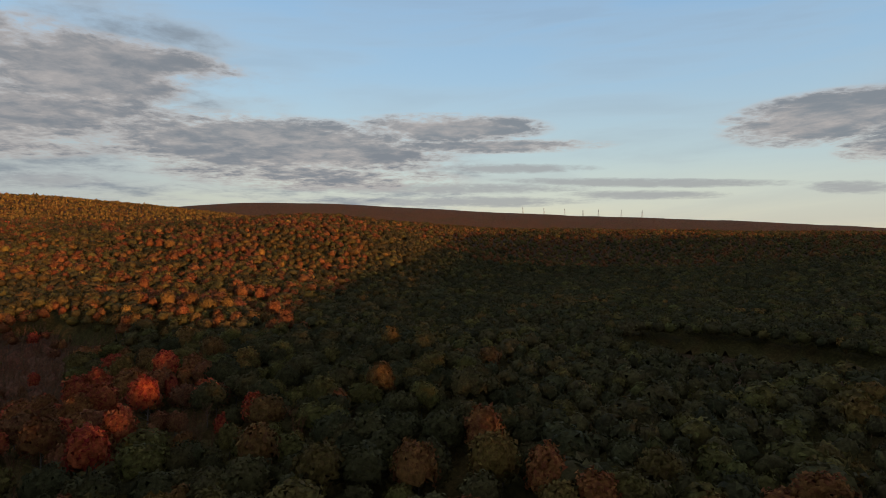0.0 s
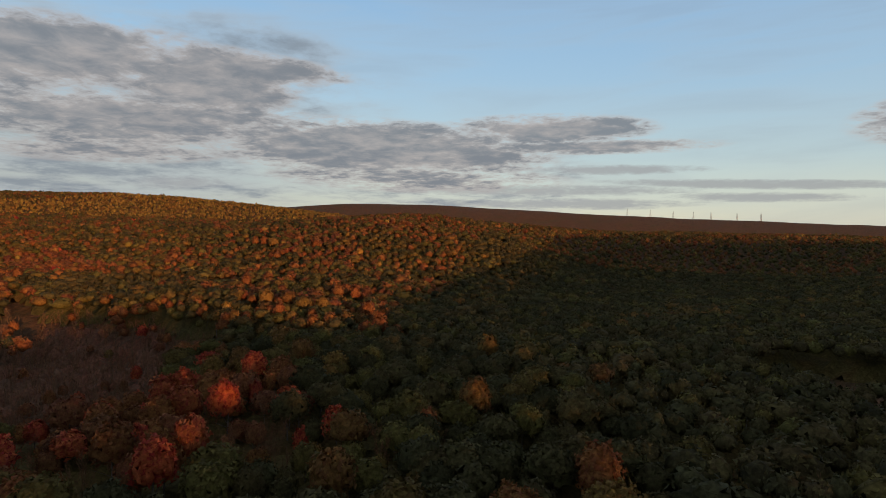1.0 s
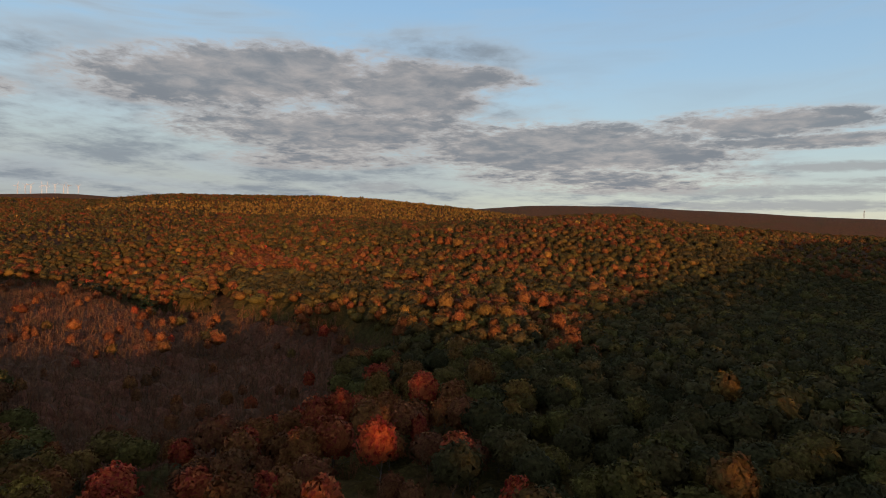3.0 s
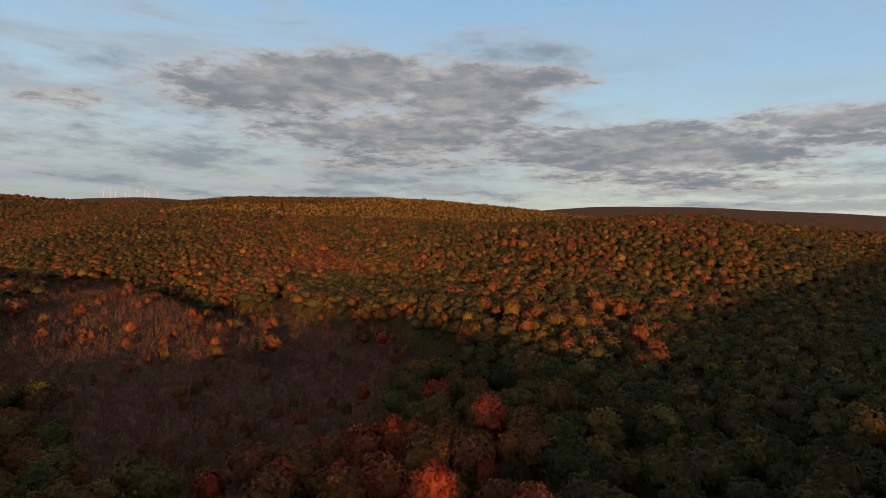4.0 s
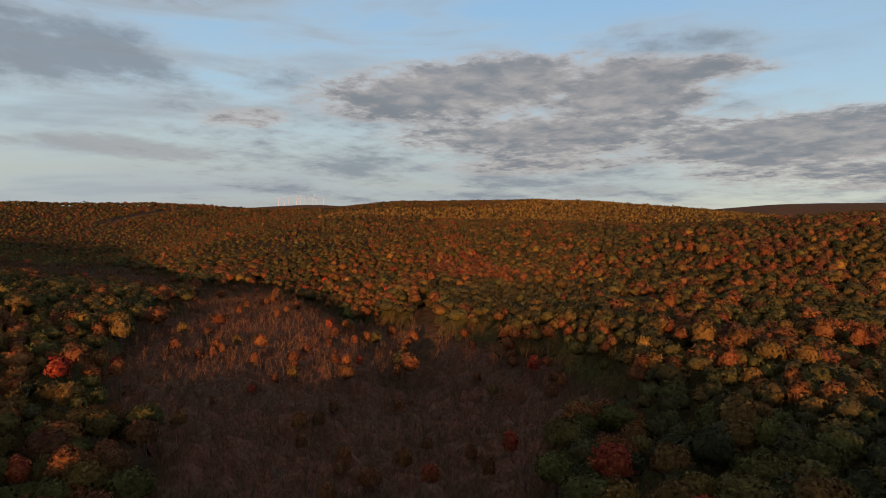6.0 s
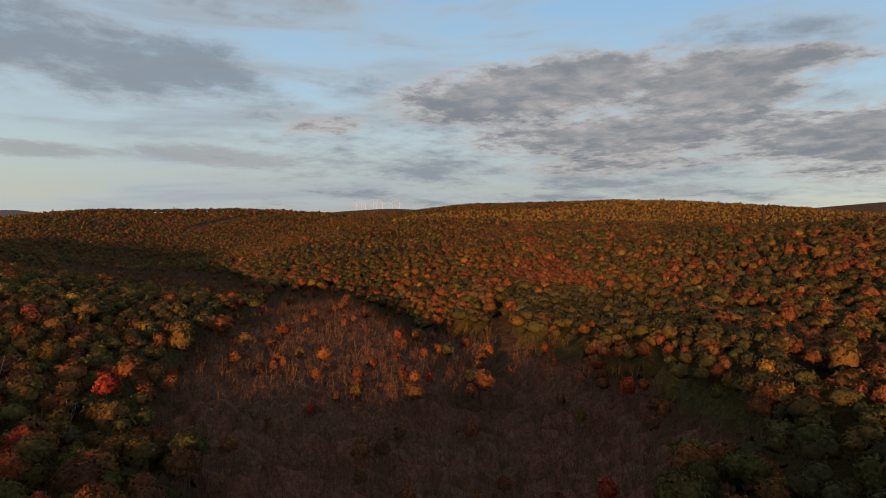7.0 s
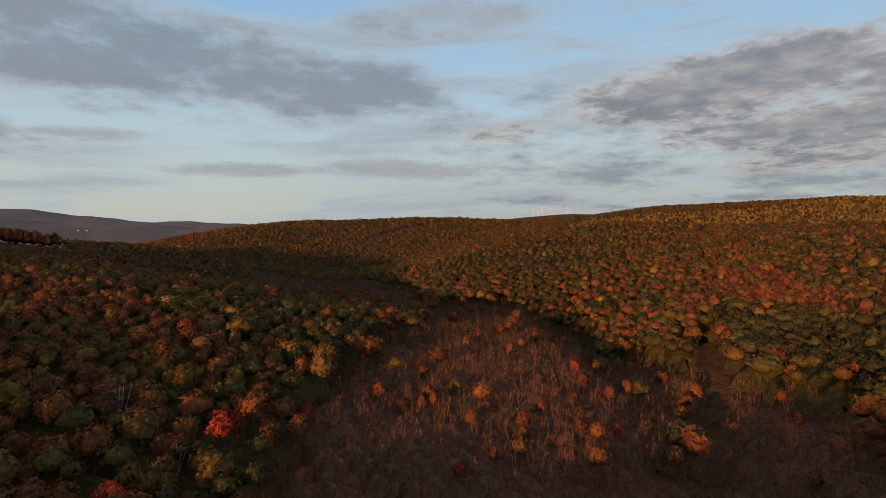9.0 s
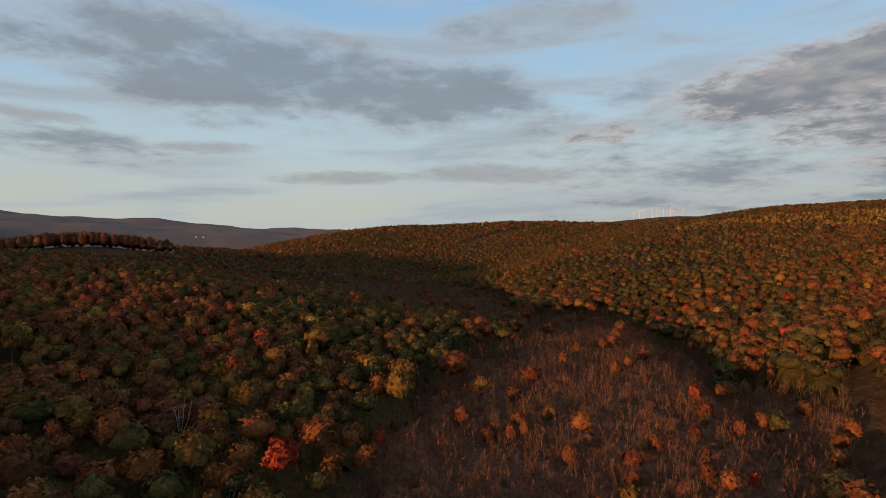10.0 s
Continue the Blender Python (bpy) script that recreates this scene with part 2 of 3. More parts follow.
HILLS_FAR = [
    (-600, 2850, 1200, 450, 0, 296.0), (200, 2950, 900, 420, 0, -97.0), (1300, 2600, 1100, 450, -20, 112.0), (-3700, 2300, 900, 450, 60, 290.0),
    (-4300, -900, 1200, 500, 90, 20.0)]
# unseen wooded ridge added behind the camera, heights fitted to the valley's shade: a saddle between two shoulders,
# (metres along the ridge, height)
SHADE_RIDGE = [(-1500, 60), (-1100, 100), (-800, 120), (-660, 130), (-575, 126), (-486, 116), (-330, 100), (-266, 88), (-230, 82), (-194, 78), (-150, 71), (-121, 65), (-90, 56.5), (-57, 50.5), (-30, 49.5), (-8, 52.5), (12, 65),
         (35, 68), (60, 66.5), (100, 59.5), (125, 63), (150, 67), (193, 75), (250, 83), (374, 99), (460, 112), (535, 124), (640, 120), (770, 114), (1000, 93), (1400, 50)]
SHADE_RIDGE_AT, SHADE_RIDGE_HALF = 405.0, 116.0        # distance from the start towards the sun, half width
# the stream bed under the slope and the low ground beside it
HOLLOWS = [(-660, -70, 150, 95, 115, -11.0), (-210, 264, 80, 15, 168, -6.9), (-330, 288, 75, 15, 160, -11.1), (-178, 198, 52, 36, 130, -12.4), (-185, 292, 50, 20, 168, 6.4),
           (-68, 515, 70, 60, 0, 7.7), (-462, 372, 60, 50, 20, -8.1), (-420, 318, 60, 18, 155, -4.0), (-240, 312, 45, 20, 165, -3.7), (60, 800, 200, 110, 0, 5.0)]
GROUND = 12.1



def ground_z(x, y):
    x, y = np.asarray(x, float), np.asarray(y, float)
    z = np.full(np.broadcast(x, y).shape, GROUND)
    for cx, cy, ra, rb, turn, h in HILLS_NEAR + HILLS_FAR + HOLLOWS:
        c, s = math.cos(radians(turn)), math.sin(radians(turn))
        u, v = ((x - cx) * c + (y - cy) * s) / ra, (-(x - cx) * s + (y - cy) * c) / rb
        z = z + h * np.exp(-0.5 * (u * u + v * v))
    along, toward = 0.7547 * x + 0.6561 * y, 0.6561 * x - 0.7547 * y
    # the added ridge out of view that blocks the low sun
    crest = np.interp(along, [p[0] for p in SHADE_RIDGE], [p[1] for p in SHADE_RIDGE]) - GROUND
    z = z + crest * np.exp(-0.5 * ((toward - SHADE_RIDGE_AT) / SHADE_RIDGE_HALF) ** 2)
    return z + 1.0 * np.sin(x / 31 + 1.3 * np.sin(y / 47)) * np.sin(y / 37 + 0.7) + 2.0 * np.sin(x / 113 + y / 171) * np.sin(y / 97 - x / 201)


def mesh_object(name, verts, tris, mat, tint=None, smooth=False, normals=None):
    me = bpy.data.meshes.new(name)
    nv, nt = len(verts), len(tris)
    me.vertices.add(nv), me.loops.add(3 * nt), me.polygons.add(nt)
    me.vertices.foreach_set("co", np.ascontiguousarray(verts, np.float32).ravel())
    me.loops.foreach_set("vertex_index", np.ascontiguousarray(tris, np.int32).ravel())
    me.polygons.foreach_set("loop_start", np.arange(0, 3 * nt, 3, dtype=np.int32))
    me.polygons.foreach_set("use_smooth", np.full(nt, smooth))
    if tint is not None:
        me.attributes.new("tint", "FLOAT", "POINT").data.foreach_set("value", np.ascontiguousarray(tint, np.float32))
    me.materials.append(mat)
    me.update()
    if normals is not None:
        me.normals_split_custom_set_from_vertices(np.ascontiguousarray(normals, np.float32))
    return new(name, me)


def land():
    n = 270
    s = np.linspace(-1, 1, n)
    line = 4800 * np.sinh(3.2 * s) / math.sinh(3.2)
    xs, ys = line - 150, line + 200
    X, Y = np.meshgrid(xs, ys, indexing="ij")
    v = np.stack([X, Y, ground_z(X, Y)], -1).reshape(-1, 3)
    i, j = np.meshgrid(np.arange(n - 1), np.arange(n - 1), indexing="ij")
    a = (i * n + j).ravel()
    t = np.concatenate([np.stack([a, a + n, a + n + 1], 1), np.stack([a, a + n + 1, a + 1], 1)])
    return tagged(mesh_object("ground", v, t, FLOOR, smooth=True), "rolling forest floor of dark soil and fallen leaves", "ground", kind="structure")


land()

def backdrop():
    """The far side of the valley, miles off, the evening haze put into its colour and glow."""
    mat, n, l, bsdf = material("painted_haze_mountain")
    geo = n.new("ShaderNodeNewGeometry")
    # blue-grey base colour has the haze painted in
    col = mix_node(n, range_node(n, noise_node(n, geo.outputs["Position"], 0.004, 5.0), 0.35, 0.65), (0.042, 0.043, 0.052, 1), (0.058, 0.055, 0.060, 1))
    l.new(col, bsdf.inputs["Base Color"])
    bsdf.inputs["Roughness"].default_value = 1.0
    # faint emission in the same colour stands in for light scattered by haze
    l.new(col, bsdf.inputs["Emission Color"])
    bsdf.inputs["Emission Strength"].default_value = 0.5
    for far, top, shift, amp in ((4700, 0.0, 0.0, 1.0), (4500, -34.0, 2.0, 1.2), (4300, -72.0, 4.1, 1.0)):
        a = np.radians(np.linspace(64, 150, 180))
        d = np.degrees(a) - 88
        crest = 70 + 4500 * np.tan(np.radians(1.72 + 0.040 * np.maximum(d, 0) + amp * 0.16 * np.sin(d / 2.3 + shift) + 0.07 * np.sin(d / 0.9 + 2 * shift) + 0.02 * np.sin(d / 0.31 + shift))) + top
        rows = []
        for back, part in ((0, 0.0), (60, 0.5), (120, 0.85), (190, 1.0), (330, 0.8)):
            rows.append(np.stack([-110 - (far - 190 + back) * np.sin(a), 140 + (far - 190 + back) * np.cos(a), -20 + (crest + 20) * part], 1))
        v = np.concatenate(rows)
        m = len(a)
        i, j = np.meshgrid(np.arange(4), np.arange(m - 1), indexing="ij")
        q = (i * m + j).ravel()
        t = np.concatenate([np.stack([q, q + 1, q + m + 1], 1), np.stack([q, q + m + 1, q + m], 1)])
        tagged(mesh_object("backdrop", v, t, mat, smooth=True), "long far mountain ridge with blue-grey evening haze painted in", "mountain", kind="structure")


backdrop()

# ---- trees ----
rng = np.random.default_rng(7)


def ico():
    p = (1 + 5 ** 0.5) / 2
    v = np.array([(-1, p, 0), (1, p, 0), (-1, -p, 0), (1, -p, 0), (0, -1, p), (0, 1, p), (0, -1, -p), (0, 1, -p), (p, 0, -1), (p, 0, 1), (-p, 0, -1), (-p, 0, 1)]) / math.hypot(1, p)
    t = np.array([(0, 11, 5), (0, 5, 1), (0, 1, 7), (0, 7, 10), (0, 10, 11), (1, 5, 9), (5, 11, 4), (11, 10, 2), (10, 7, 6), (7, 1, 8), (3, 9, 4), (3, 4, 2), (3, 2, 6), (3, 6, 8), (3, 8, 9), (4, 9, 5), (2, 4, 11), (6, 2, 10), (8, 6, 7), (9, 8, 1)])
    return v, t


def octa():
    v = np.array([(1, 0, 0), (0, 1, 0), (-1, 0, 0), (0, -1, 0), (0, 0, 1), (0, 0, -1)], float) * 1.1
    return v, np.array([(0, 1, 4), (1, 2, 4), (2, 3, 4), (3, 0, 4), (1, 0, 5), (2, 1, 5), (3, 2, 5), (0, 3, 5)])


def join(pieces):
    vs, ts, k = [], [], 0
    for p in pieces:
        vs.append(p[0]), ts.append(p[1] + k)
        k += len(p[0])
    if len(pieces[0]) > 2:
        return np.concatenate(vs), np.concatenate(ts), np.concatenate([p[2] for p in pieces])
    return np.concatenate(vs), np.concatenate(ts)


def unit(v):
    return v / np.maximum(1e-9, np.linalg.norm(v, axis=-1, keepdims=True))


def sprays(centres, normals, size, r):
    """Small crooked leaf sprays, one three-cornered blade each, facing about along the normals."""
    k = len(centres)
    nrm = unit(normals + r.normal(0, 0.5, (k, 3)))
    a = unit(np.cross(nrm, r.normal(0, 1, (k, 3))))
    b = np.cross(nrm, a)
    s = (size * r.uniform(0.6, 1.4, (k, 1)))
    q = [centres + s * (a * r.uniform(0.7, 1.2, (k, 1)) * sa + b * r.uniform(0.7, 1.1, (k, 1)) * sb + nrm * r.uniform(-0.4, 0.3, (k, 1))) for sa, sb in ((-1, -0.6), (1, -0.5), (0.1, 1))]
    v = np.stack(q, 1).reshape(-1, 3)
    soft = unit(0.72 * unit(normals) + 0.28 * nrm * np.sign((nrm * normals).sum(1, keepdims=True)))
    return v, np.arange(3 * k).reshape(-1, 3), np.repeat(soft, 3, 0)


def finer(v, t):
    """Splits each face of a ball into four."""
    mid, vs, ts = {}, [tuple(p) for p in v], []
    for a, b, c in t:
        m = []
        for i, j in ((a, b), (b, c), (c, a)):
            key = (min(i, j), max(i, j))
            if key not in mid:
                mid[key] = len(vs)
                vs.append(tuple(unit(v[i] + v[j])))
            m.append(mid[key])
        ts += [(a, m[0], m[2]), (b, m[1], m[0]), (c, m[2], m[1]), (m[0], m[1], m[2])]
    return np.array(vs), np.array(ts)


def ball(seed, times):
    v, t = unit(seed[0]), seed[1]
    for _ in range(times):
        v, t = finer(v, t)
    return v, t


# balls of 8, 32, 128, 320 and 1280 faces
BALLS = [ball(octa(), 0), ball(octa(), 1), ball(octa(), 2), ball(ico(), 2), ball(ico(), 3)]


def crown(core, clumps, blades, size, r, radius=3.6, tall=7.4, mid=9.8, deep=0.34, low=-0.55):
    """A broad-leaved crown: one mound of many rounded leaf clumps with creases between, its skin broken by sprays of leaves."""
    d, t = BALLS[core]
    if core > 1:
        t = t[(d[t][:, :, 2] > low).all(1)]
    used = np.unique(t)
    back = np.full(len(d), -1)
    back[used] = np.arange(len(used))
    d, t = d[used], back[t]
    i = np.arange(clumps) + 0.5
    z = 1.0 - 1.55 * i / clumps
    a = 2.39996 * i + r.uniform(0, 6.28)
    flat = np.sqrt(np.maximum(0.0, 1 - z * z))
    heads = unit(np.stack([flat * np.cos(a), flat * np.sin(a), z], 1) + r.normal(0, 0.55 / math.sqrt(clumps), (clumps, 3)))
    lift = r.uniform(0.45, 1.15, clumps)
    half = math.cos(2.0 / math.sqrt(clumps))
    boughs = unit(r.normal(0, 1, (5, 3)) * (1, 1, 0.6))
    swing = r.uniform(-0.16, 0.16, 5)

    def reach(q):
        swell = np.sqrt(np.clip((q @ heads.T - half) / (1 - half), 0, 1)) * lift
        return 1.0 - deep + deep * swell.max(1) + np.clip(q @ boughs.T, 0, 1) ** 2 @ swing

    shape = np.array((radius * r.uniform(0.85, 1.18), radius * r.uniform(0.85, 1.18), tall / 2))
    lean = np.array((r.normal(0, 0.3), r.normal(0, 0.3), mid))
    v = d * (reach(d) * r.uniform(0.80, 0.92, len(d)))[:, None] * shape + lean
    f = np.cross(v[t[:, 1]] - v[t[:, 0]], v[t[:, 2]] - v[t[:, 0]])
    nrm = np.zeros_like(v)
    for k in range(3):
        np.add.at(nrm, t[:, k], f)
    nrm = unit(nrm)
    nrm *= np.where((nrm * d).sum(1, keepdims=True) < 0, -1, 1)
    if not blades:
        return v, t, nrm
    q = unit(r.normal(0, 1, (blades, 3)) + (0, 0, 0.4))
    q = q[q[:, 2] > low]
    toward = unit(0.7 * q + 0.9 * (q - heads[(q @ heads.T).argmax(1)] * 0.8))
    at = q * (reach(q) * r.uniform(0.86, 1.08, len(q)))[:, None] * shape + lean
    return join([(v, t, nrm), sprays(at, toward, size, r)])


def rod(a, b, ra, rb, sides=5):
    a, b = np.array(a, float), np.array(b, float)
    d = unit(b - a)
    u = unit(np.cross(d, (0.31, 0.87, 0.4)))
    w = np.cross(d, u)
    ang = np.arange(sides) * 2 * math.pi / sides
    ring = np.cos(ang)[:, None] * u + np.sin(ang)[:, None] * w
    v = np.concatenate([a + ra * ring, b + rb * ring])
    i = np.arange(sides)
    j = (i + 1) % sides
    return v, np.concatenate([np.stack([i, j, j + sides], 1), np.stack([i, j + sides, i + sides], 1)])


def trunk_mesh(r, high=11.0, thick=0.28, limbs=5, top=13.5):
    lean = r.normal(0, 0.35, 2)
    mid = (lean[0] * 0.5, lean[1] * 0.5, high * 0.5)
    tip = (lean[0], lean[1], high)
    parts = [rod((0, 0, -1.0), mid, thick * 1.25, thick * 0.85, 6), rod(mid, tip, thick * 0.85, thick * 0.5, 6), rod(tip, (lean[0] * 1.2, lean[1] * 1.2, top), thick * 0.5, thick * 0.12, 5)]
    for k in range(limbs):
        a = 2 * math.pi * k / limbs + r.uniform(-0.4, 0.4)
        z = high * r.uniform(0.6, 0.95)
        out = r.uniform(1.8, 3.2)
        parts.append(rod((lean[0] * z / high, lean[1] * z / high, z), (out * math.cos(a), out * math.sin(a), z + r.uniform(1.2, 2.6)), thick * 0.38, thick * 0.08, 4))
    return join(parts)


def twigs_mesh(r, count, width, high=11.0, spread=3.0, stems=6):
    """A leafless tree: stems that fan out from the foot, boughs along them and fine twigs, as thin tapering blades."""
    a = np.arange(stems) * 2 * math.pi / stems + r.uniform(-0.5, 0.5, stems)
    out = spread * r.uniform(0.3, 1.0, stems)
    lo = np.stack([0.1 * out * np.cos(a), 0.1 * out * np.sin(a), high * r.uniform(0.05, 0.3, stems)], 1)
    hi = np.stack([out * np.cos(a), out * np.sin(a), high * r.uniform(0.75, 1.0, stems)], 1)
    nb = max(stems * 2, count // 12)
    k = r.integers(0, stems, nb)
    f = r.uniform(0.3, 0.95, (nb, 1))
    p = lo[k] + (hi[k] - lo[k]) * f
    go = unit(unit(hi[k] - lo[k]) + r.normal(0, 0.3, (nb, 3)) + (0, 0, 0.25))
    q = p + go * r.uniform(0.16, 0.32, (nb, 1)) * high * (1.15 - 0.6 * f)
    k = r.integers(0, nb, count)
    f = r.uniform(0.2, 1.0, (count, 1))
    tp = p[k] + (q[k] - p[k]) * f
    tq = tp + unit(go[k] * 0.9 + r.normal(0, 0.45, (count, 3)) + (0, 0, 0.25)) * r.uniform(0.05, 0.14, (count, 1)) * high
    lows, tops = np.concatenate([lo, p, tp]), np.concatenate([hi, q, tq])
    w = np.concatenate([np.full((stems, 1), width * 1.7), np.full((nb, 1), width * 1.3), np.full((count, 1), width)])
    side = unit(np.cross(tops - lows, r.normal(0, 1, lows.shape))) * w
    v = np.stack([lows - side, lows + side, tops + side * 0.2], 1).reshape(-1, 3)
    return v, np.arange(3 * len(lows)).reshape(-1, 3)


def pine_mesh(r, high=17.0, tiers=9, per=9, size=0.9):
    cents, norms = [], []
    for k in range(tiers):
        z = high * (0.35 + 0.63 * k / (tiers - 1))
        reach = 3.6 * (1 - 0.85 * k / (tiers - 1))
        for m in range(max(4, per - k // 2)):
            a = r.uniform(0, 2 * math.pi)
            for s in (0.35, 0.6, 0.85, 1.0):
                cents.append((reach * s * math.cos(a), reach * s * math.sin(a), z + 0.25 * reach * s + r.uniform(-0.15, 0.15)))
                norms.append((0.3 * math.cos(a), 0.3 * math.sin(a), 1))
    return sprays(np.array(cents), np.array(norms), size * 0.75, r)


KINDS = {
    # name, label, crown radius, crown height
    "green": ("green_oak", "dark green broad-leaved oak tree in dense woodland", 3.8, 7.2),
    "olive": ("olive_oak", "olive green oak tree turning brown in dense woodland", 3.8, 7.4),
    "golden": ("golden_oak", "gold and olive autumn oak tree in dense woodland", 3.7, 7.4),
    "yellow": ("yellow_hickory", "tall bright yellow autumn hickory in the wood", 3.0, 8.8),
    "orange": ("orange_maple", "orange autumn maple tree among darker oaks", 3.4, 7.8),
    "russet": ("russet_oak", "brown russet autumn oak tree in dense woodland", 3.5, 7.4),
    "red": ("red_maple", "bright red autumn maple tree among darker oaks", 3.3, 7.6),
}


def part_mesh(name, vt, mat):
    ob = mesh_object(name, vt[0], vt[1], mat, smooth=True, normals=vt[2] if len(vt) > 2 else None)
    return ob


def tree_thing(kind, r, fine):
    """One broad-leaved tree: an empty at its foot, trunk with limbs, crown."""
    name, label, rad, tall = KINDS[kind]
    root = new(name)
    tagged(root, label, "tree", "trees of the wood")
    for nm, vt, mat in (("trunk", trunk_mesh(r, 8.6, 0.2, 4 if fine else 2, 11.0), BARK), ("crown", crown(3, 46, 900, 0.33, r, rad, tall * 1.04) if fine else crown(2, 30, 250, 0.55, r, rad * 0.98, tall * 1.02), LEAF[kind])):
        part_mesh(nm, vt, mat).parent = root
    return root


def bare_thing(r):
    root = new("bare_tree")
    tagged(root, "leafless grey-brown tree with fine upright twigs", "tree", "leafless trees of the valley")
    part_mesh("trunk", trunk_mesh(r, 4.0, 0.07, 3, 6.0), BARK).parent = root
    part_mesh("crown", twigs_mesh(r, 720, 0.017, 11.0, 3.4, 7), LEAF["twig"]).parent = root
    return root


def pine_thing(r):
    root = new("pine_tree")
    tagged(root, "dark green white pine with level tiered boughs", "tree", "pines of the wood")
    part_mesh("trunk", trunk_mesh(r, 12.0, 0.2, 2, 17.0), BARK).parent = root
    part_mesh("crown", pine_mesh(r), LEAF["pine"]).parent = root
    return root


# -- where the trees stand --
def smooth_noise(x, y, scale, seed):
    k = seed * 12.9898
    return (np.sin(x / scale + k) * np.sin(y / scale * 1.13 + 2.1 * k) + 0.6 * np.sin(x / scale * 2.3 - y / scale * 1.7 + k * 3) + 0.4 * np.sin(x / scale * 3.1 + y / scale * 4.3 + k)) / 2.0


def scatter(x0, x1, y0, y1, step, seed):
    r = np.random.default_rng(seed)
    X, Y = np.meshgrid(np.arange(x0, x1, step), np.arange(y0, y1, step), indexing="ij")
    X = X + r.uniform(-0.42, 0.42, X.shape) * step
    Y = Y + r.uniform(-0.42, 0.42, Y.shape) * step
    return X.ravel(), Y.ravel()


VALLEY = [(0.0, 14.0, 69.6), (-11.0, 50.0, 69.0), (-43.0, 94.0, 69.6), (-87.0, 128.0, 71.0), (-122.0, 144.0, 71.8)]


def open_to_valley(x, y, z, slack=2.5, steps=22):
    """Which places can be seen from above the valley, over the canopy between."""
    seen = np.zeros(len(x), bool)
    for ex, ey, ez in VALLEY:
        ok = np.ones(len(x), bool)
        for s in np.linspace(0.06, 0.97, steps):
            ok &= ground_z(ex + (x - ex) * s, ey + (y - ey) * s) + 10.0 < ez + (z + slack - ez) * s + 1.5
        seen |= ok
    return seen


def in_sector(x, y):
    a = np.degrees(np.arctan2(-(x + 43), y - 29))
    near = np.hypot(x + 58, y - 72) < 90
    return ((a > -80) & (a < 132)) | near


def oval(x, y, cx, cy, ra, rb, turn):
    c, s = math.cos(radians(turn)), math.sin(radians(turn))
    u, v = ((x - cx) * c + (y - cy) * s) / ra, (-(x - cx) * s + (y - cy) * c) / rb
    return u * u + v * v


def bare_zone(x, y):
    """The leafless stretches on the valley floor."""
    e = np.minimum(oval(x, y, -268, 208, 115, 52, 155), oval(x, y, -160, 178, 60, 42, 150))
    e = np.minimum(e, oval(x, y, -180, 222, 60, 42, 120))
    e = np.minimum(e, oval(x, y, -228, 268, 108, 19, 167))
    e = np.minimum(e, oval(x, y, -390, 268, 110, 42, 165))
    e = np.minimum(e, oval(x, y, -600, 200, 200, 60, 5))
    return e + 0.35 * smooth_noise(x, y, 18, 3) < 1.0


def treeless(x, y):
    """A clearing, a power-line cut over the western hill, gullies in the slope."""
    gap = oval(x, y, 105, 200, 46, 27, -30) < 1.0
    gap |= oval(x, y, -1285, 462, 150, 17, 126) < 1.0
    gap |= oval(x, y, -275, 297, 42, 4.5, 142) < 1.0
    gap |= oval(x, y, -806, -124, 95, 42, 111) < 1.0
    gap |= oval(x, y, -865, -145, 96, 24, 111) < 1.0
    return gap


# stands of one colour: centre, half axes, turn, how much further turned
STANDS = [(-275, 334, 62, 22, 162, -0.32), (-345, 394, 68, 20, 152, 0.26), (-165, 430, 38, 75, 0, 0.16), (-120, 320, 50, 40, 0, 0.14), (-60, 215, 50, 28, 20, -0.20), (-330, 70, 90, 60, 20, 0.14)]


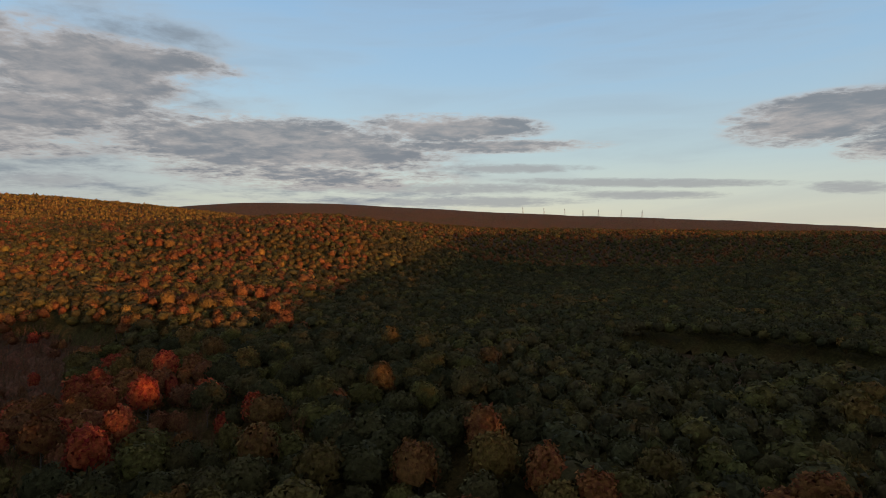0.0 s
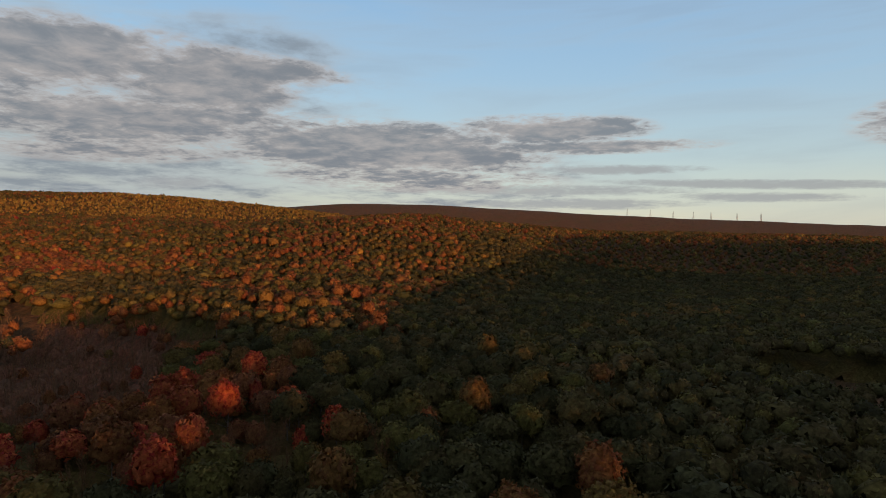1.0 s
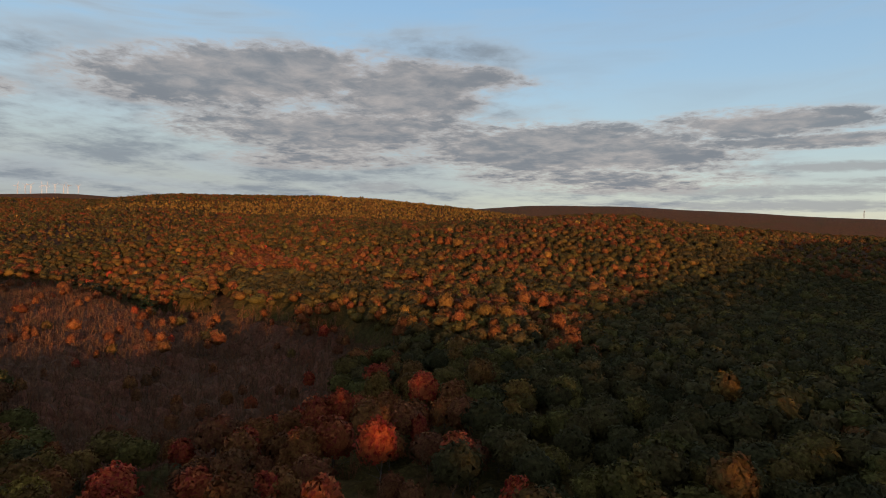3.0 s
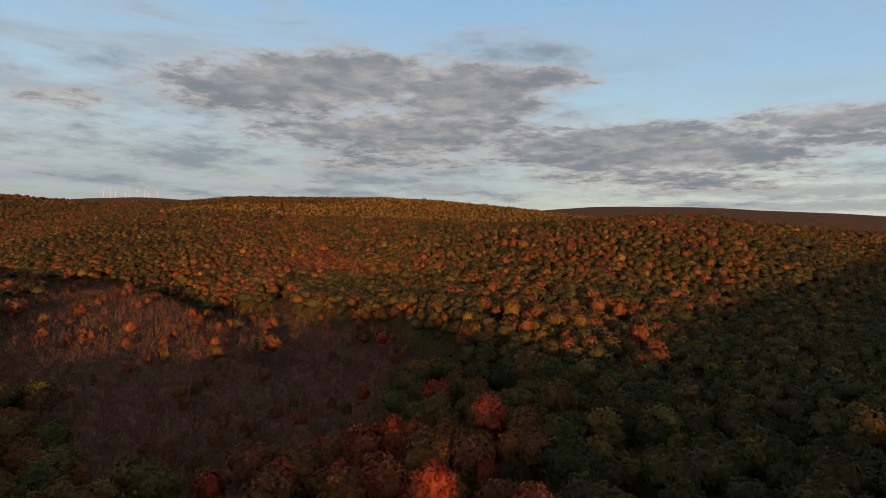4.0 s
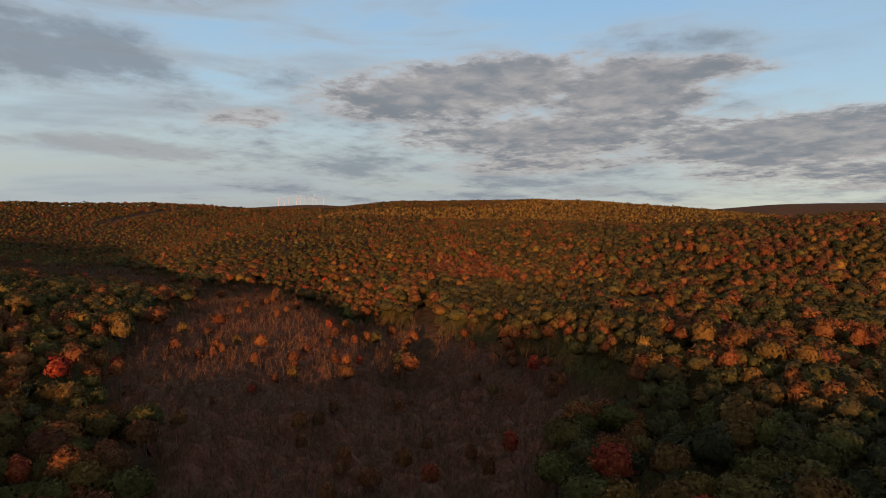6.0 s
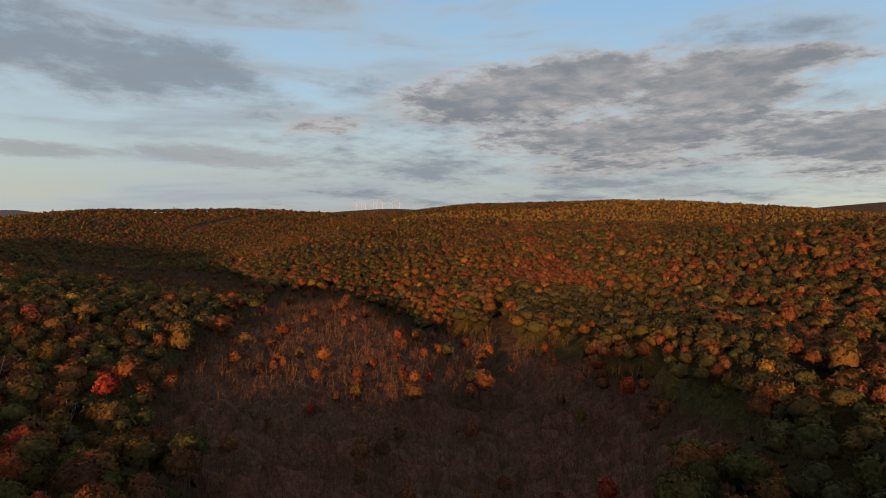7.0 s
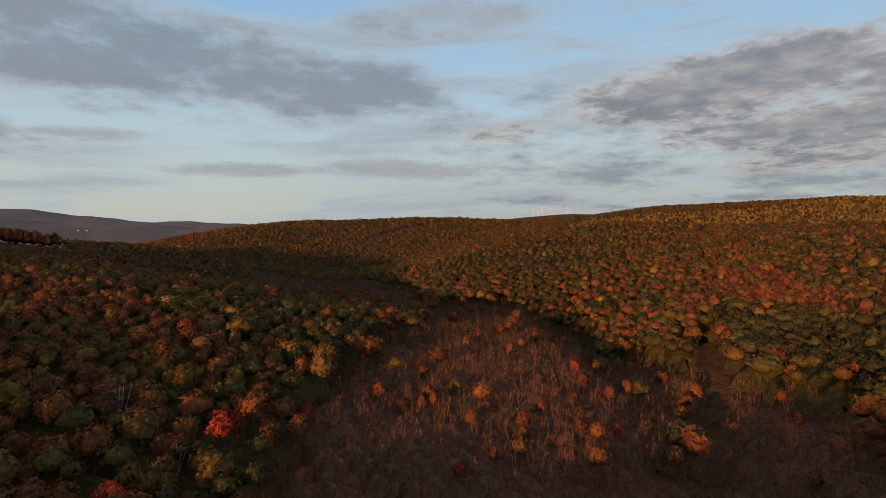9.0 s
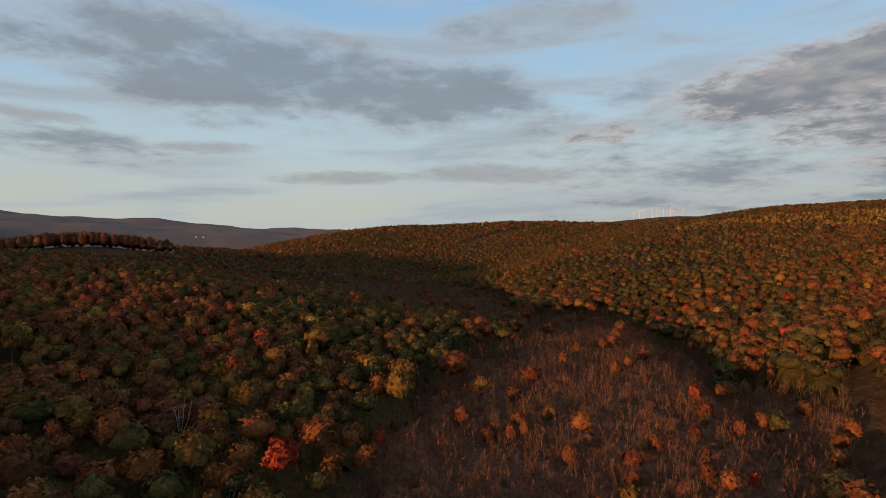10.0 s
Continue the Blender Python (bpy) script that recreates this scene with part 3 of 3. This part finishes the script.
def choose(x, y, z, r):
    """The kind of each tree, by where it stands."""
    n = len(x)
    p = r.uniform(0, 1, n)
    shift = 0.18 * smooth_noise(x, y, 70, 1) + 0.24 * smooth_noise(x, y, 21, 2)
    dark_side = (x > -58) & (y < 610) & (y > 87)
    warm = 0.18 + 0.58 * p + 0.7 * shift + np.where(dark_side, -0.30, 0.0) + np.where((y < 150) & (x < -150), 0.10, 0.0)
    for cx, cy, ra, rb, turn, more in STANDS:
        warm = warm + more * np.clip(1.6 - 1.2 * oval(x, y, cx, cy, ra, rb, turn), 0, 1)
    kind = np.full(n, "green", dtype="<U8")
    kind[warm > 0.30] = "olive"
    kind[warm > 0.50] = "golden"
    kind[warm > 0.62] = "orange"
    kind[warm > 0.80] = "russet"
    kind[(warm > 0.66) & (r.uniform(0, 1, n) > np.where(np.hypot(x + 65, y - 87) < 200, 0.93, 0.985))] = "red"
    crest = (z + 7 * smooth_noise(x, y, 40, 8) > 99) & (y > 330) & (x > -900) & (y < 1900)
    kind[crest & (p > 0.2)] = "golden"
    kind[crest & (p > 0.45)] = "yellow"
    kind[(warm > 0.5) & (r.uniform(0, 1, n) > 0.975)] = "yellow"
    far = (np.hypot(x, y) > 1900)
    kind[far & (kind != "olive")] = "russet"
    b = bare_zone(x, y)
    q = r.uniform(0, 1, n)
    kind[b] = "bare"
    kind[b & (q > 0.99)] = "red"
    kind[b & (q < 0.025)] = "orange"
    kind[b & (q > 0.025) & (q < 0.05)] = "russet"
    reds = oval(x, y, -84, 133, 44, 35, 120) < 1.0
    kind[reds & (q < 0.36)] = "bare"
    kind[reds & (q > 0.36) & (q < 0.46)] = "red"
    kind[reds & (q > 0.6) & (q < 0.78)] = "russet"
    kind[reds & (q > 0.78)] = "orange"
    low = (z < 22) & (np.hypot(x, y) < 420) & (x < -30)
    kind[~b & (q > 0.5) & (q < np.where(low, 0.72, 0.54)) & (np.hypot(x, y) < 600)] = "bare"
    thin = (oval(x, y, -425, 372, 62, 40, 150) < 1.0) | (oval(x, y, -196, 356, 34, 9, 165) < 1.0)
    kind[thin & (q > 0.35) & (q < 0.85)] = "bare"
    return kind


RED = [(-81, 175, 1.08), (-88, 153, 1.32), (-68, 150, 0.66), (-40, 127, 0.78), (-66, 133, 1.14), (-60, 111, 1.26), (-60, 100, 1.20), (-252, 217, 1.08), (-256, 229, 1.08),
       (-263, 185, 0.90), (-242, 134, 1.20), (-261, 179, 0.96), (-246, 208, 1.20), (-239, 221, 1.20), (-250, 195, 1.08), (-263, 181, 0.9)]
ORANGE = [(-72, 107, 1.08), (7, 110, 1.08), (-4, 94, 0.96), (15, 91, 1.08), (-100, 326, 1.56), (-79, 281, 1.44), (-261, 97, 1.62), (-294, 116, 1.14), (-247, 150, 1.44),
          (-269, 189, 1.08), (-320, 220, 1.20), (-305, 232, 1.14), (-110, 330, 1.56), (-171, 343, 1.44), (-262, 278, 1.56), (-23, 130, 0.72), (-226, 464, 1.4), (-218, 462, 1.3), (-172, 453, 1.1), (-327, 346, 1.2)]
GOLDEN = [(-15, 142, 1.56), (-31, 101, 1.74), (-131, 287, 1.92), (-121, 290, 1.56), (-102, 284, 1.80), (-272, 198, 1.02), (-234, 201, 1.08), (-275, 123, 1.50), (-295, 163, 1.50), (-282, 160, 1.32),
          (-294, 185, 1.32), (-319, 49, 1.44), (-94, 175, 1.20), (-17, 200, 1.32), (8, 95, 1.32), (-208, 458, 1.20), (-188, 252, 1.20), (-73, 191, 1.20)]
BARE = [(-50, 120, 1.0), (-92, 158, 1.05), (-29, 121, 0.9), (-66, 117, 0.8), (-39, 130, 0.8), (-84, 138, 0.9), (-58, 136, 0.8), (-20, 128, 0.7), (-44, 112, 0.8)]
MARKED = [(k, *row) for k, rows in (("red", RED), ("orange", ORANGE), ("golden", GOLDEN), ("bare", BARE)) for row in rows]
DETAIL = 270.0        # trees nearer than this to the middle of the valley stand one by one
x, y = scatter(-600, 320, -200, 480, 5.6, 11)
keep = in_sector(x, y) & (np.hypot(x + 65, y - 87) < DETAIL) & ~treeless(x, y)
for k, mx, my, size in MARKED:
    keep &= np.hypot(x - mx, y - my) > 2.6 * size + 1.5
keep &= ~bare_zone(x, y)
x, y = x[keep], y[keep]
xb, yb = scatter(-760, 20, 100, 330, 4.4, 12)
keep = bare_zone(xb, yb) & ~treeless(xb, yb) & (np.hypot(xb + 65, yb - 87) < 520)
for k, mx, my, size in MARKED:
    keep &= np.hypot(xb - mx, yb - my) > 2.0 * size + 1.0
x, y = np.append(x, xb[keep]), np.append(y, yb[keep])
order = np.argsort(np.hypot(x + 90, y - 115))
x, y = x[order], y[order]
z = ground_z(x, y)
kind = choose(x, y, z, rng)
makers = {k: [tree_thing(k, rng, True) for _ in range(3)] + [tree_thing(k, rng, False) for _ in range(3)] for k in KINDS}
makers["bare"] = [bare_thing(rng) for _ in range(6)]
stock = {k: 0 for k in makers}
MOST = 300


placed = {k: [0] * 6 for k in makers}


def plant(k, px, py, size, turn, tall=1.0):
    fine = min(math.hypot(px - vx, py - vy) for vx, vy, vz in VALLEY) < 95
    i = stock[k] % 3 + (0 if fine else 3)
    stock[k] += 1
    proto, m = makers[k][i], pose(px, py, float(ground_z(px, py)), 0, 0, turn)
    placed[k][i] += 1
    if placed[k][i] == 1:
        proto.matrix_basis = m @ Matrix.Diagonal((size, size, size * tall, 1))
        return proto
    old = proto.scale
    return copy_thing(proto, m @ Matrix.Diagonal((size / old[0], size / old[1], size * tall / old[2], 1)))


for k, mx, my, size in MARKED:
    sparse = bool(bare_zone(mx, my))
    size = 0.52 * size if sparse else min(size, 1.12)
    plant("russet" if sparse and k == "red" else k, mx, my, size, rng.uniform(0, 360), (0.98 if sparse else 1.16) / size ** 0.5)
spare = {k: [] for k in makers}
for px, py, k in zip(x, y, kind):
    if stock[k] < MOST:
        size = min(1.2, float(np.exp(rng.normal(-0.12, 0.24)))) * (0.8 if k == "bare" else 0.62 if bare_zone(px, py) else 1.0)
        plant(k, px, py, size, rng.uniform(0, 360), rng.uniform(0.82, 1.08) / size ** 0.5)
    else:
        spare[k].append((px, py))
for k, protos in makers.items():
    for i, proto in enumerate(protos):
        if not placed[k][i]:
            for ob in (*proto.children, proto):
                bpy.data.objects.remove(ob)


# -- the wood beyond, too many to count --
def wood(name, label, templates, px, py, pz, size, mat, r):
    if not len(px):
        return
    vs, ts, tints, ns, k = [], [], [], [], 0
    which = r.integers(0, len(templates), len(px))
    for w, (tv, tt, *tn) in enumerate(templates):
        m = which == w
        c = int(m.sum())
        if not c:
            continue
        a = r.uniform(0, 2 * math.pi, c)
        ca, sa, sc = np.cos(a)[:, None], np.sin(a)[:, None], size[m][:, None]
        low = float(tv[:, 2].min())
        X = (tv[:, 0] * ca - tv[:, 1] * sa) * sc + px[m][:, None]
        Y = (tv[:, 0] * sa + tv[:, 1] * ca) * sc + py[m][:, None]
        Z = low * r.uniform(0.93, 1.06, c)[:, None] + (tv[:, 2] - low) * np.sqrt(sc) * r.uniform(0.94, 1.06, c)[:, None] + pz[m][:, None]
        vs.append(np.stack([X, Y, Z], -1).reshape(-1, 3))
        ts.append((tt[None] + (np.arange(c) * len(tv))[:, None, None]).reshape(-1, 3) + k)
        tints.append(np.repeat(r.uniform(0, 1, c), len(tv)))
        if tn:
            q = tn[0]
            ns.append(np.stack([q[:, 0] * ca - q[:, 1] * sa, q[:, 0] * sa + q[:, 1] * ca, np.broadcast_to(q[:, 2], (c, len(q)))], -1).reshape(-1, 3))
        k += c * len(tv)
    tagged(mesh_object(name, np.concatenate(vs), np.concatenate(ts), mat, np.concatenate(tints), True, np.concatenate(ns) if ns else None), label, "woodland", kind="stuff")


def stand(x, y, z, kind, core, clumps, blades, size, scale, tag, r, mid=9.8):
    for k, (name, label, rad, tall) in KINDS.items():
        temps = [crown(core, clumps, blades, size, r, rad, tall * 0.86, mid) for _ in range(5)]
        m = kind == k
        wood(k + "_woodland", label.split(" ")[0] + " autumn woodland on the " + tag, temps, x[m], y[m], z[m], np.exp(r.normal(0, 0.24, int(m.sum()))) * scale * np.interp(z[m], (24, 48), (0.96, 0.78)), LEAF[k], r)
    m = kind == "bare"
    wood("bare_woodland", "leafless grey-brown woodland on the " + tag, [twigs_mesh(r, 84, 0.056 * scale, 10.5, 3.0) for _ in range(4)], x[m], y[m], z[m], r.uniform(0.8, 1.15, int(m.sum())) * scale, LEAF["twig"], r)


def band(step, seed, rmin, rmax, box, core, clumps, blades, size, scale, tag, mid=9.8):
    r = np.random.default_rng(seed)
    x, y = scatter(*box, step, seed)
    d = np.hypot(x + 65, y - 87)
    a = np.degrees(np.arctan2(-(x + 30), y - 40))
    m = in_sector(x, y) & ((a > -44) | (d < 330)) & (a < 128) & (d >= rmin) & (d < rmax) & ~treeless(x, y) & ~(bare_zone(x, y) & (d < 520))
    for k, mx, my, s in MARKED:
        m &= np.hypot(x - mx, y - my) > 2.6 * s + 1.5
    x, y = x[m], y[m]
    z = ground_z(x, y)
    m = open_to_valley(x, y, z + 12)
    x, y, z = x[m], y[m], z[m]
    stand(x, y, z, choose(x, y, z, r), core, clumps, blades, size, scale, tag, r, mid)


rest = [(px, py, k) for k, rows in spare.items() for px, py in rows]
if rest:
    xs_, ys_ = np.array([a[0] for a in rest]), np.array([a[1] for a in rest])
    stand(xs_, ys_, ground_z(xs_, ys_), np.array([a[2] for a in rest]), 1, 22, 110, 0.52, 0.88, "valley floor", rng)
band(5.5, 21, DETAIL, 580, (-700, 580, -360, 710), 1, 20, 70, 0.58, 1.0, "near slopes")
band(8.0, 22, 580, 1300, (-1390, 1260, -650, 1400), 0, 11, 17, 0.95, 1.12, "valley sides", 6.6)
band(11.5, 23, 1300, 2000, (-2100, 2000, -900, 2120), 0, 8, 14, 1.4, 1.45, "hilltops", 4.8)

def thicket(name, label, step, seed, box, mask, high, rough, mat):
    """The closed lower storey between the crowns: one rough sheet of brush and boughs over the ground."""
    r = np.random.default_rng(seed)
    X, Y = np.meshgrid(np.arange(box[0], box[1], step), np.arange(box[2], box[3], step), indexing="ij")
    nx, ny = X.shape
    X = X + r.uniform(-0.35, 0.35, X.shape) * step
    Y = Y + r.uniform(-0.35, 0.35, Y.shape) * step
    x, y = X.ravel(), Y.ravel()
    z = ground_z(x, y)
    ok = mask(x, y, z)
    inner, depth = ok.reshape(nx, ny), np.zeros((nx, ny))
    for _ in range(4):
        depth += inner
        q = np.pad(inner, 1)
        inner = q[1:-1, 1:-1] & q[2:, 1:-1] & q[:-2, 1:-1] & q[1:-1, 2:] & q[1:-1, :-2]
    rise = np.clip((depth.ravel() - 1) / 3, 0, 1)
    z = z + high * rise - 0.7 * (rise == 0) + rise * (rough * r.normal(0, 0.6, len(x)) + 0.8 * smooth_noise(x, y, 9, 5))
    i, j = np.meshgrid(np.arange(nx - 1), np.arange(ny - 1), indexing="ij")
    a = (i * ny + j).ravel()
    a = a[ok[a] & ok[a + 1] & ok[a + ny] & ok[a + ny + 1]]
    t = np.concatenate([np.stack([a, a + ny, a + ny + 1], 1), np.stack([a, a + ny + 1, a + 1], 1)])
    used = np.unique(t)
    back = np.zeros(len(x), int)
    back[used] = np.arange(len(used))
    tint = np.clip(0.5 + 0.35 * smooth_noise(x, y, 14, 6) + r.normal(0, 0.15, len(x)), 0.02, 0.98)
    tagged(mesh_object(name, np.stack([x, y, z], 1)[used], back[t], mat, tint[used], True), label, "brush", kind="stuff")


def far_wood(x, y, z):
    d = np.hypot(x + 65, y - 87)
    ok = (d > 257) & (d < 600) & in_sector(x, y) & ~treeless(x, y) & ~bare_zone(x, y)
    at = np.flatnonzero(ok)
    ok[at] = open_to_valley(x[at], y[at], z[at] + 12, 2.5, 12)
    return ok


def near_wood(x, y, z):
    return (np.hypot(x + 65, y - 87) < 262) & in_sector(x, y) & ~treeless(x, y) & ~bare_zone(x, y)


def leafless_wood(x, y, z):
    return (np.hypot(x + 65, y - 87) < 560) & bare_zone(x, y) & ~treeless(x, y)


thicket("understorey", "brown and olive lower boughs between crowns on the slopes", 3.5, 51, (-700, 580, -360, 710), far_wood, 7.2, 1.8, LEAF["olive"])
thicket("understorey", "dark brown and olive undergrowth between near trees", 3.2, 52, (-360, 240, -210, 380), near_wood, 4.6, 1.8, LEAF["olive"])
thicket("brush", "dense reddish brown leafless brush on the valley floor", 2.3, 53, (-760, 20, 120, 330), leafless_wood, 3.6, 2.6, LEAF["twig"])

xc, yc = scatter(-980, -740, -330, 40, 6.0, 41)
m = oval(xc, yc, -865, -145, 92, 19, 111) < 1.0
xc, yc = xc[m], yc[m]
wood("copse", "tall dark russet copse with a straight edge on the spur", [crown(2, 18, 40, 0.5, rng, 3.4, 15.0, 7.4, low=-0.97) for _ in range(4)], xc, yc, ground_z(xc, yc), rng.uniform(1.35, 1.75, len(xc)), LEAF["russet"], rng)

# -- single trees and far things --
def marked_tree(name, label, group, trunk, crown, mat_trunk, mat_crown, px, py, size, turn):
    root = new(name)
    tagged(root, label, "tree", group)
    part_mesh("trunk", trunk, mat_trunk).parent = root
    if crown is not None:
        part_mesh("crown", crown, mat_crown).parent = root
    root.matrix_basis = pose(px, py, float(ground_z(px, py)), 0, 0, turn) @ Matrix.Diagonal((size, size, size, 1))
    return root


def snag_mesh(r, high=13.0):
    """A dead tree: pale forked stem with crooked broken limbs."""
    parts = [rod((0, 0, -1), (0.2, 0, high * 0.5), 0.22, 0.16, 6)]
    for k in range(4):
        a, out = k * 1.6 + r.uniform(-0.4, 0.4), r.uniform(1.2, 2.4)
        tip = np.array((out * math.cos(a), out * math.sin(a), high * r.uniform(0.85, 1.1)))
        mid = np.array((0.55 * out * math.cos(a), 0.55 * out * math.sin(a), high * 0.72))
        parts += [rod((0.2, 0, high * r.uniform(0.4, 0.55)), mid, 0.13, 0.09, 5), rod(mid, tip, 0.09, 0.03, 4)]
        for m in range(3):
            p = mid + (tip - mid) * r.uniform(0.1, 0.9)
            parts.append(rod(p, p + unit(r.normal(0, 1, 3) + (0, 0, 0.6)) * r.uniform(0.8, 1.7), 0.05, 0.015, 4))
    return join(parts)


for px, py, size in ((-264, 110, 1.15), (-235, 125, 0.85), (-231, 131, 0.8)):
    marked_tree("dead_tree", "dead tree with pale bare forked limbs among dark oaks", "dead trees", snag_mesh(rng), None, PALE_BARK, None, px, py, size, rng.uniform(0, 360))
for px, py, size in ((45, 162, 1.0), (63, 148, 1.05), (52, 170, 0.9)):
    marked_tree("birch_tree", "slender birch with pale trunk and thin green crown", "birches", trunk_mesh(rng, 9.5, 0.16, 3, 12.5), crown(3, 30, 160, 0.3, rng, 2.2, 6.5, 10.0, 0.45), PALE_BARK, LEAF["green"], px, py, size, rng.uniform(0, 360))
for px, py, size in ((-319, 280, 1.3), (-113, 92, 0.8)):
    marked_tree("pine_tree", "green white pine with tiered boughs among leafless trees", "pines", trunk_mesh(rng, 10.0, 0.18, 2, 14.5), pine_mesh(rng, 14.0), BARK, LEAF["pine"], px, py, size, rng.uniform(0, 360))


def plain(name, col, rough=0.6, metal=0.0, glow=0.0):
    mat, n, l, bsdf = material(name)
    geo = n.new("ShaderNodeNewGeometry")
    f = range_node(n, noise_node(n, geo.outputs["Position"], 0.7, 4.0), 0.3, 0.7, 0.8, 1.1)
    l.new(mix_node(n, 1.0, (*col, 1), f, "MULTIPLY"), bsdf.inputs["Base Color"])
    bsdf.inputs["Roughness"].default_value, bsdf.inputs["Metallic"].default_value = rough, metal
    if glow:
        bsdf.inputs["Emission Color"].default_value, bsdf.inputs["Emission Strength"].default_value = (*col, 1), glow
    return mat


WHITE, STEEL, WALL, LAMP = plain("white_paint", (0.7, 0.7, 0.7), 0.5), plain("galvanised_steel", (0.22, 0.22, 0.23), 0.5, 0.6), plain("pale_wall", (0.5, 0.48, 0.45)), plain("flood_lamp", (1.0, 0.96, 0.9), 0.4, 0.0, 30.0)


def wind_turbine(px, py, face, spin):
    root = tagged(new("wind_turbine"), "white three-bladed wind turbine on a far ridge", "wind turbine", "wind farm")
    tower = join([rod((0, 0, -3), (0, 0, 25), 1.7, 1.4, 10), rod((0, 0, 25), (0, 0, 50), 1.4, 1.0, 10)])
    part_mesh("tower", tower, WHITE).parent = root
    part_mesh("nacelle", rod((0, -2.5, 50.6), (0, 3.5, 50.6), 1.5, 1.3, 8), WHITE).parent = root
    part_mesh("hub", rod((0, -4.2, 50.6), (0, -2.5, 50.6), 0.4, 1.3, 8), WHITE).parent = root
    for k in range(3):
        a = spin + k * 2 * math.pi / 3
        d = np.array((math.sin(a), 0, math.cos(a)))
        c = np.array((0, -3.2, 50.6))
        part_mesh("blade", join([rod(c + d, c + d * 9, 0.7, 1.0, 5), rod(c + d * 9, c + d * 25, 1.0, 0.25, 5)]), WHITE).parent = root
    root.matrix_basis = pose(px, py, float(ground_z(px, py)), 0, 0, face)


for i, (along, spin) in enumerate(((-290, 0.3), (-252, 1.2), (-225, 0.8), (-170, 1.9), (-145, 0.1), (-105, 1.0), (-60, 0.5), (-38, 1.5), (15, 0.9))):
    wind_turbine(-3700 + 0.5 * along, 2300 + 0.866 * along, 50 + 6 * i, spin)


def pylon(px, py, turn):
    root = tagged(new("power_pylon"), "grey steel lattice power pylon on a far ridge", "pylon", "power line")
    for sx, sy in ((1, 1), (1, -1), (-1, 1), (-1, -1)):
        part_mesh("leg", rod((3.2 * sx, 3.2 * sy, -2), (0.7 * sx, 0.7 * sy, 32), 0.42, 0.3, 4), STEEL).parent = root
    braces = []
    for z in (4, 12, 20, 27):
        w = 3.2 - 2.5 * z / 32
        for s1, s2 in (((1, 1), (-1, 1)), ((-1, 1), (-1, -1)), ((-1, -1), (1, -1)), ((1, -1), (1, 1))):
            braces.append(rod((w * s1[0], w * s1[1], z), ((w - 0.5) * s2[0], (w - 0.5) * s2[1], z + 6), 0.2, 0.2, 4))
    part_mesh("bracing", join(braces), STEEL).parent = root
    for z, w in ((24, 6.5), (28, 5.5), (32, 4.5)):
        part_mesh("crossarm", rod((-w, 0, z), (w, 0, z), 0.38, 0.38, 4), STEEL).parent = root
    root.matrix_basis = pose(px, py, float(ground_z(px, py)), 0, 0, turn)


for px, py in ((379, 2800), (476, 2790), (570, 2775), (651, 2760), (719, 2745), (817, 2720), (905, 2700)):
    pylon(px, py, 80)


def lit_building(px, py, pz, turn):
    root = tagged(new("floodlit_building"), "small pale building with a bright flood lamp across the valley", "building", "valley buildings")
    box = (np.array([(sx * 9, sy * 5, z) for z in (-4, 6) for sx, sy in ((-1, -1), (1, -1), (1, 1), (-1, 1))], float), np.array([(0, 1, 5), (0, 5, 4), (1, 2, 6), (1, 6, 5), (2, 3, 7), (2, 7, 6), (3, 0, 4), (3, 4, 7)]))
    roof = (np.array([(-10, -6, 6), (10, -6, 6), (10, 6, 6), (-10, 6, 6), (-10, 0, 9), (10, 0, 9)], float), np.array([(0, 1, 5), (0, 5, 4), (2, 3, 4), (2, 4, 5), (1, 2, 5), (3, 0, 4), (0, 2, 1), (0, 3, 2)]))
    mesh_object("wall", *box, WALL).parent = root
    mesh_object("roof", *roof, STEEL).parent = root
    iv, it = ico()
    mesh_object("flood_lamp", iv * 1.7 + (0, -7, 8), it, LAMP, smooth=True).parent = root
    root.matrix_basis = pose(px, py, pz, 0, 0, turn) @ Matrix.Diagonal((0.6, 0.6, 0.6, 1))


for a in (102.9, 102.3):
    d = 4204
    lit_building(-110 - d * math.sin(radians(a)), 140 + d * math.cos(radians(a)), 141.0, a - 180)

# unseen woods added behind the camera, on the ridge put there to shade the valley
xb, yb = scatter(-600, 1300, -800, 520, 12.0, 31)
m = (0.656 * xb - 0.755 * yb > 240) & (0.656 * xb - 0.755 * yb < 560) & ~in_sector(xb, yb)
xb, yb = xb[m], yb[m]
wood("shading_woodland", "unseen woodland added behind the camera to shade the valley", [crown(0, 7, 6, 1.4, rng, 5.0, 7.0, 9.5) for _ in range(3)], xb, yb, ground_z(xb, yb), rng.uniform(0.9, 1.25, len(xb)), LEAF["green"], rng)
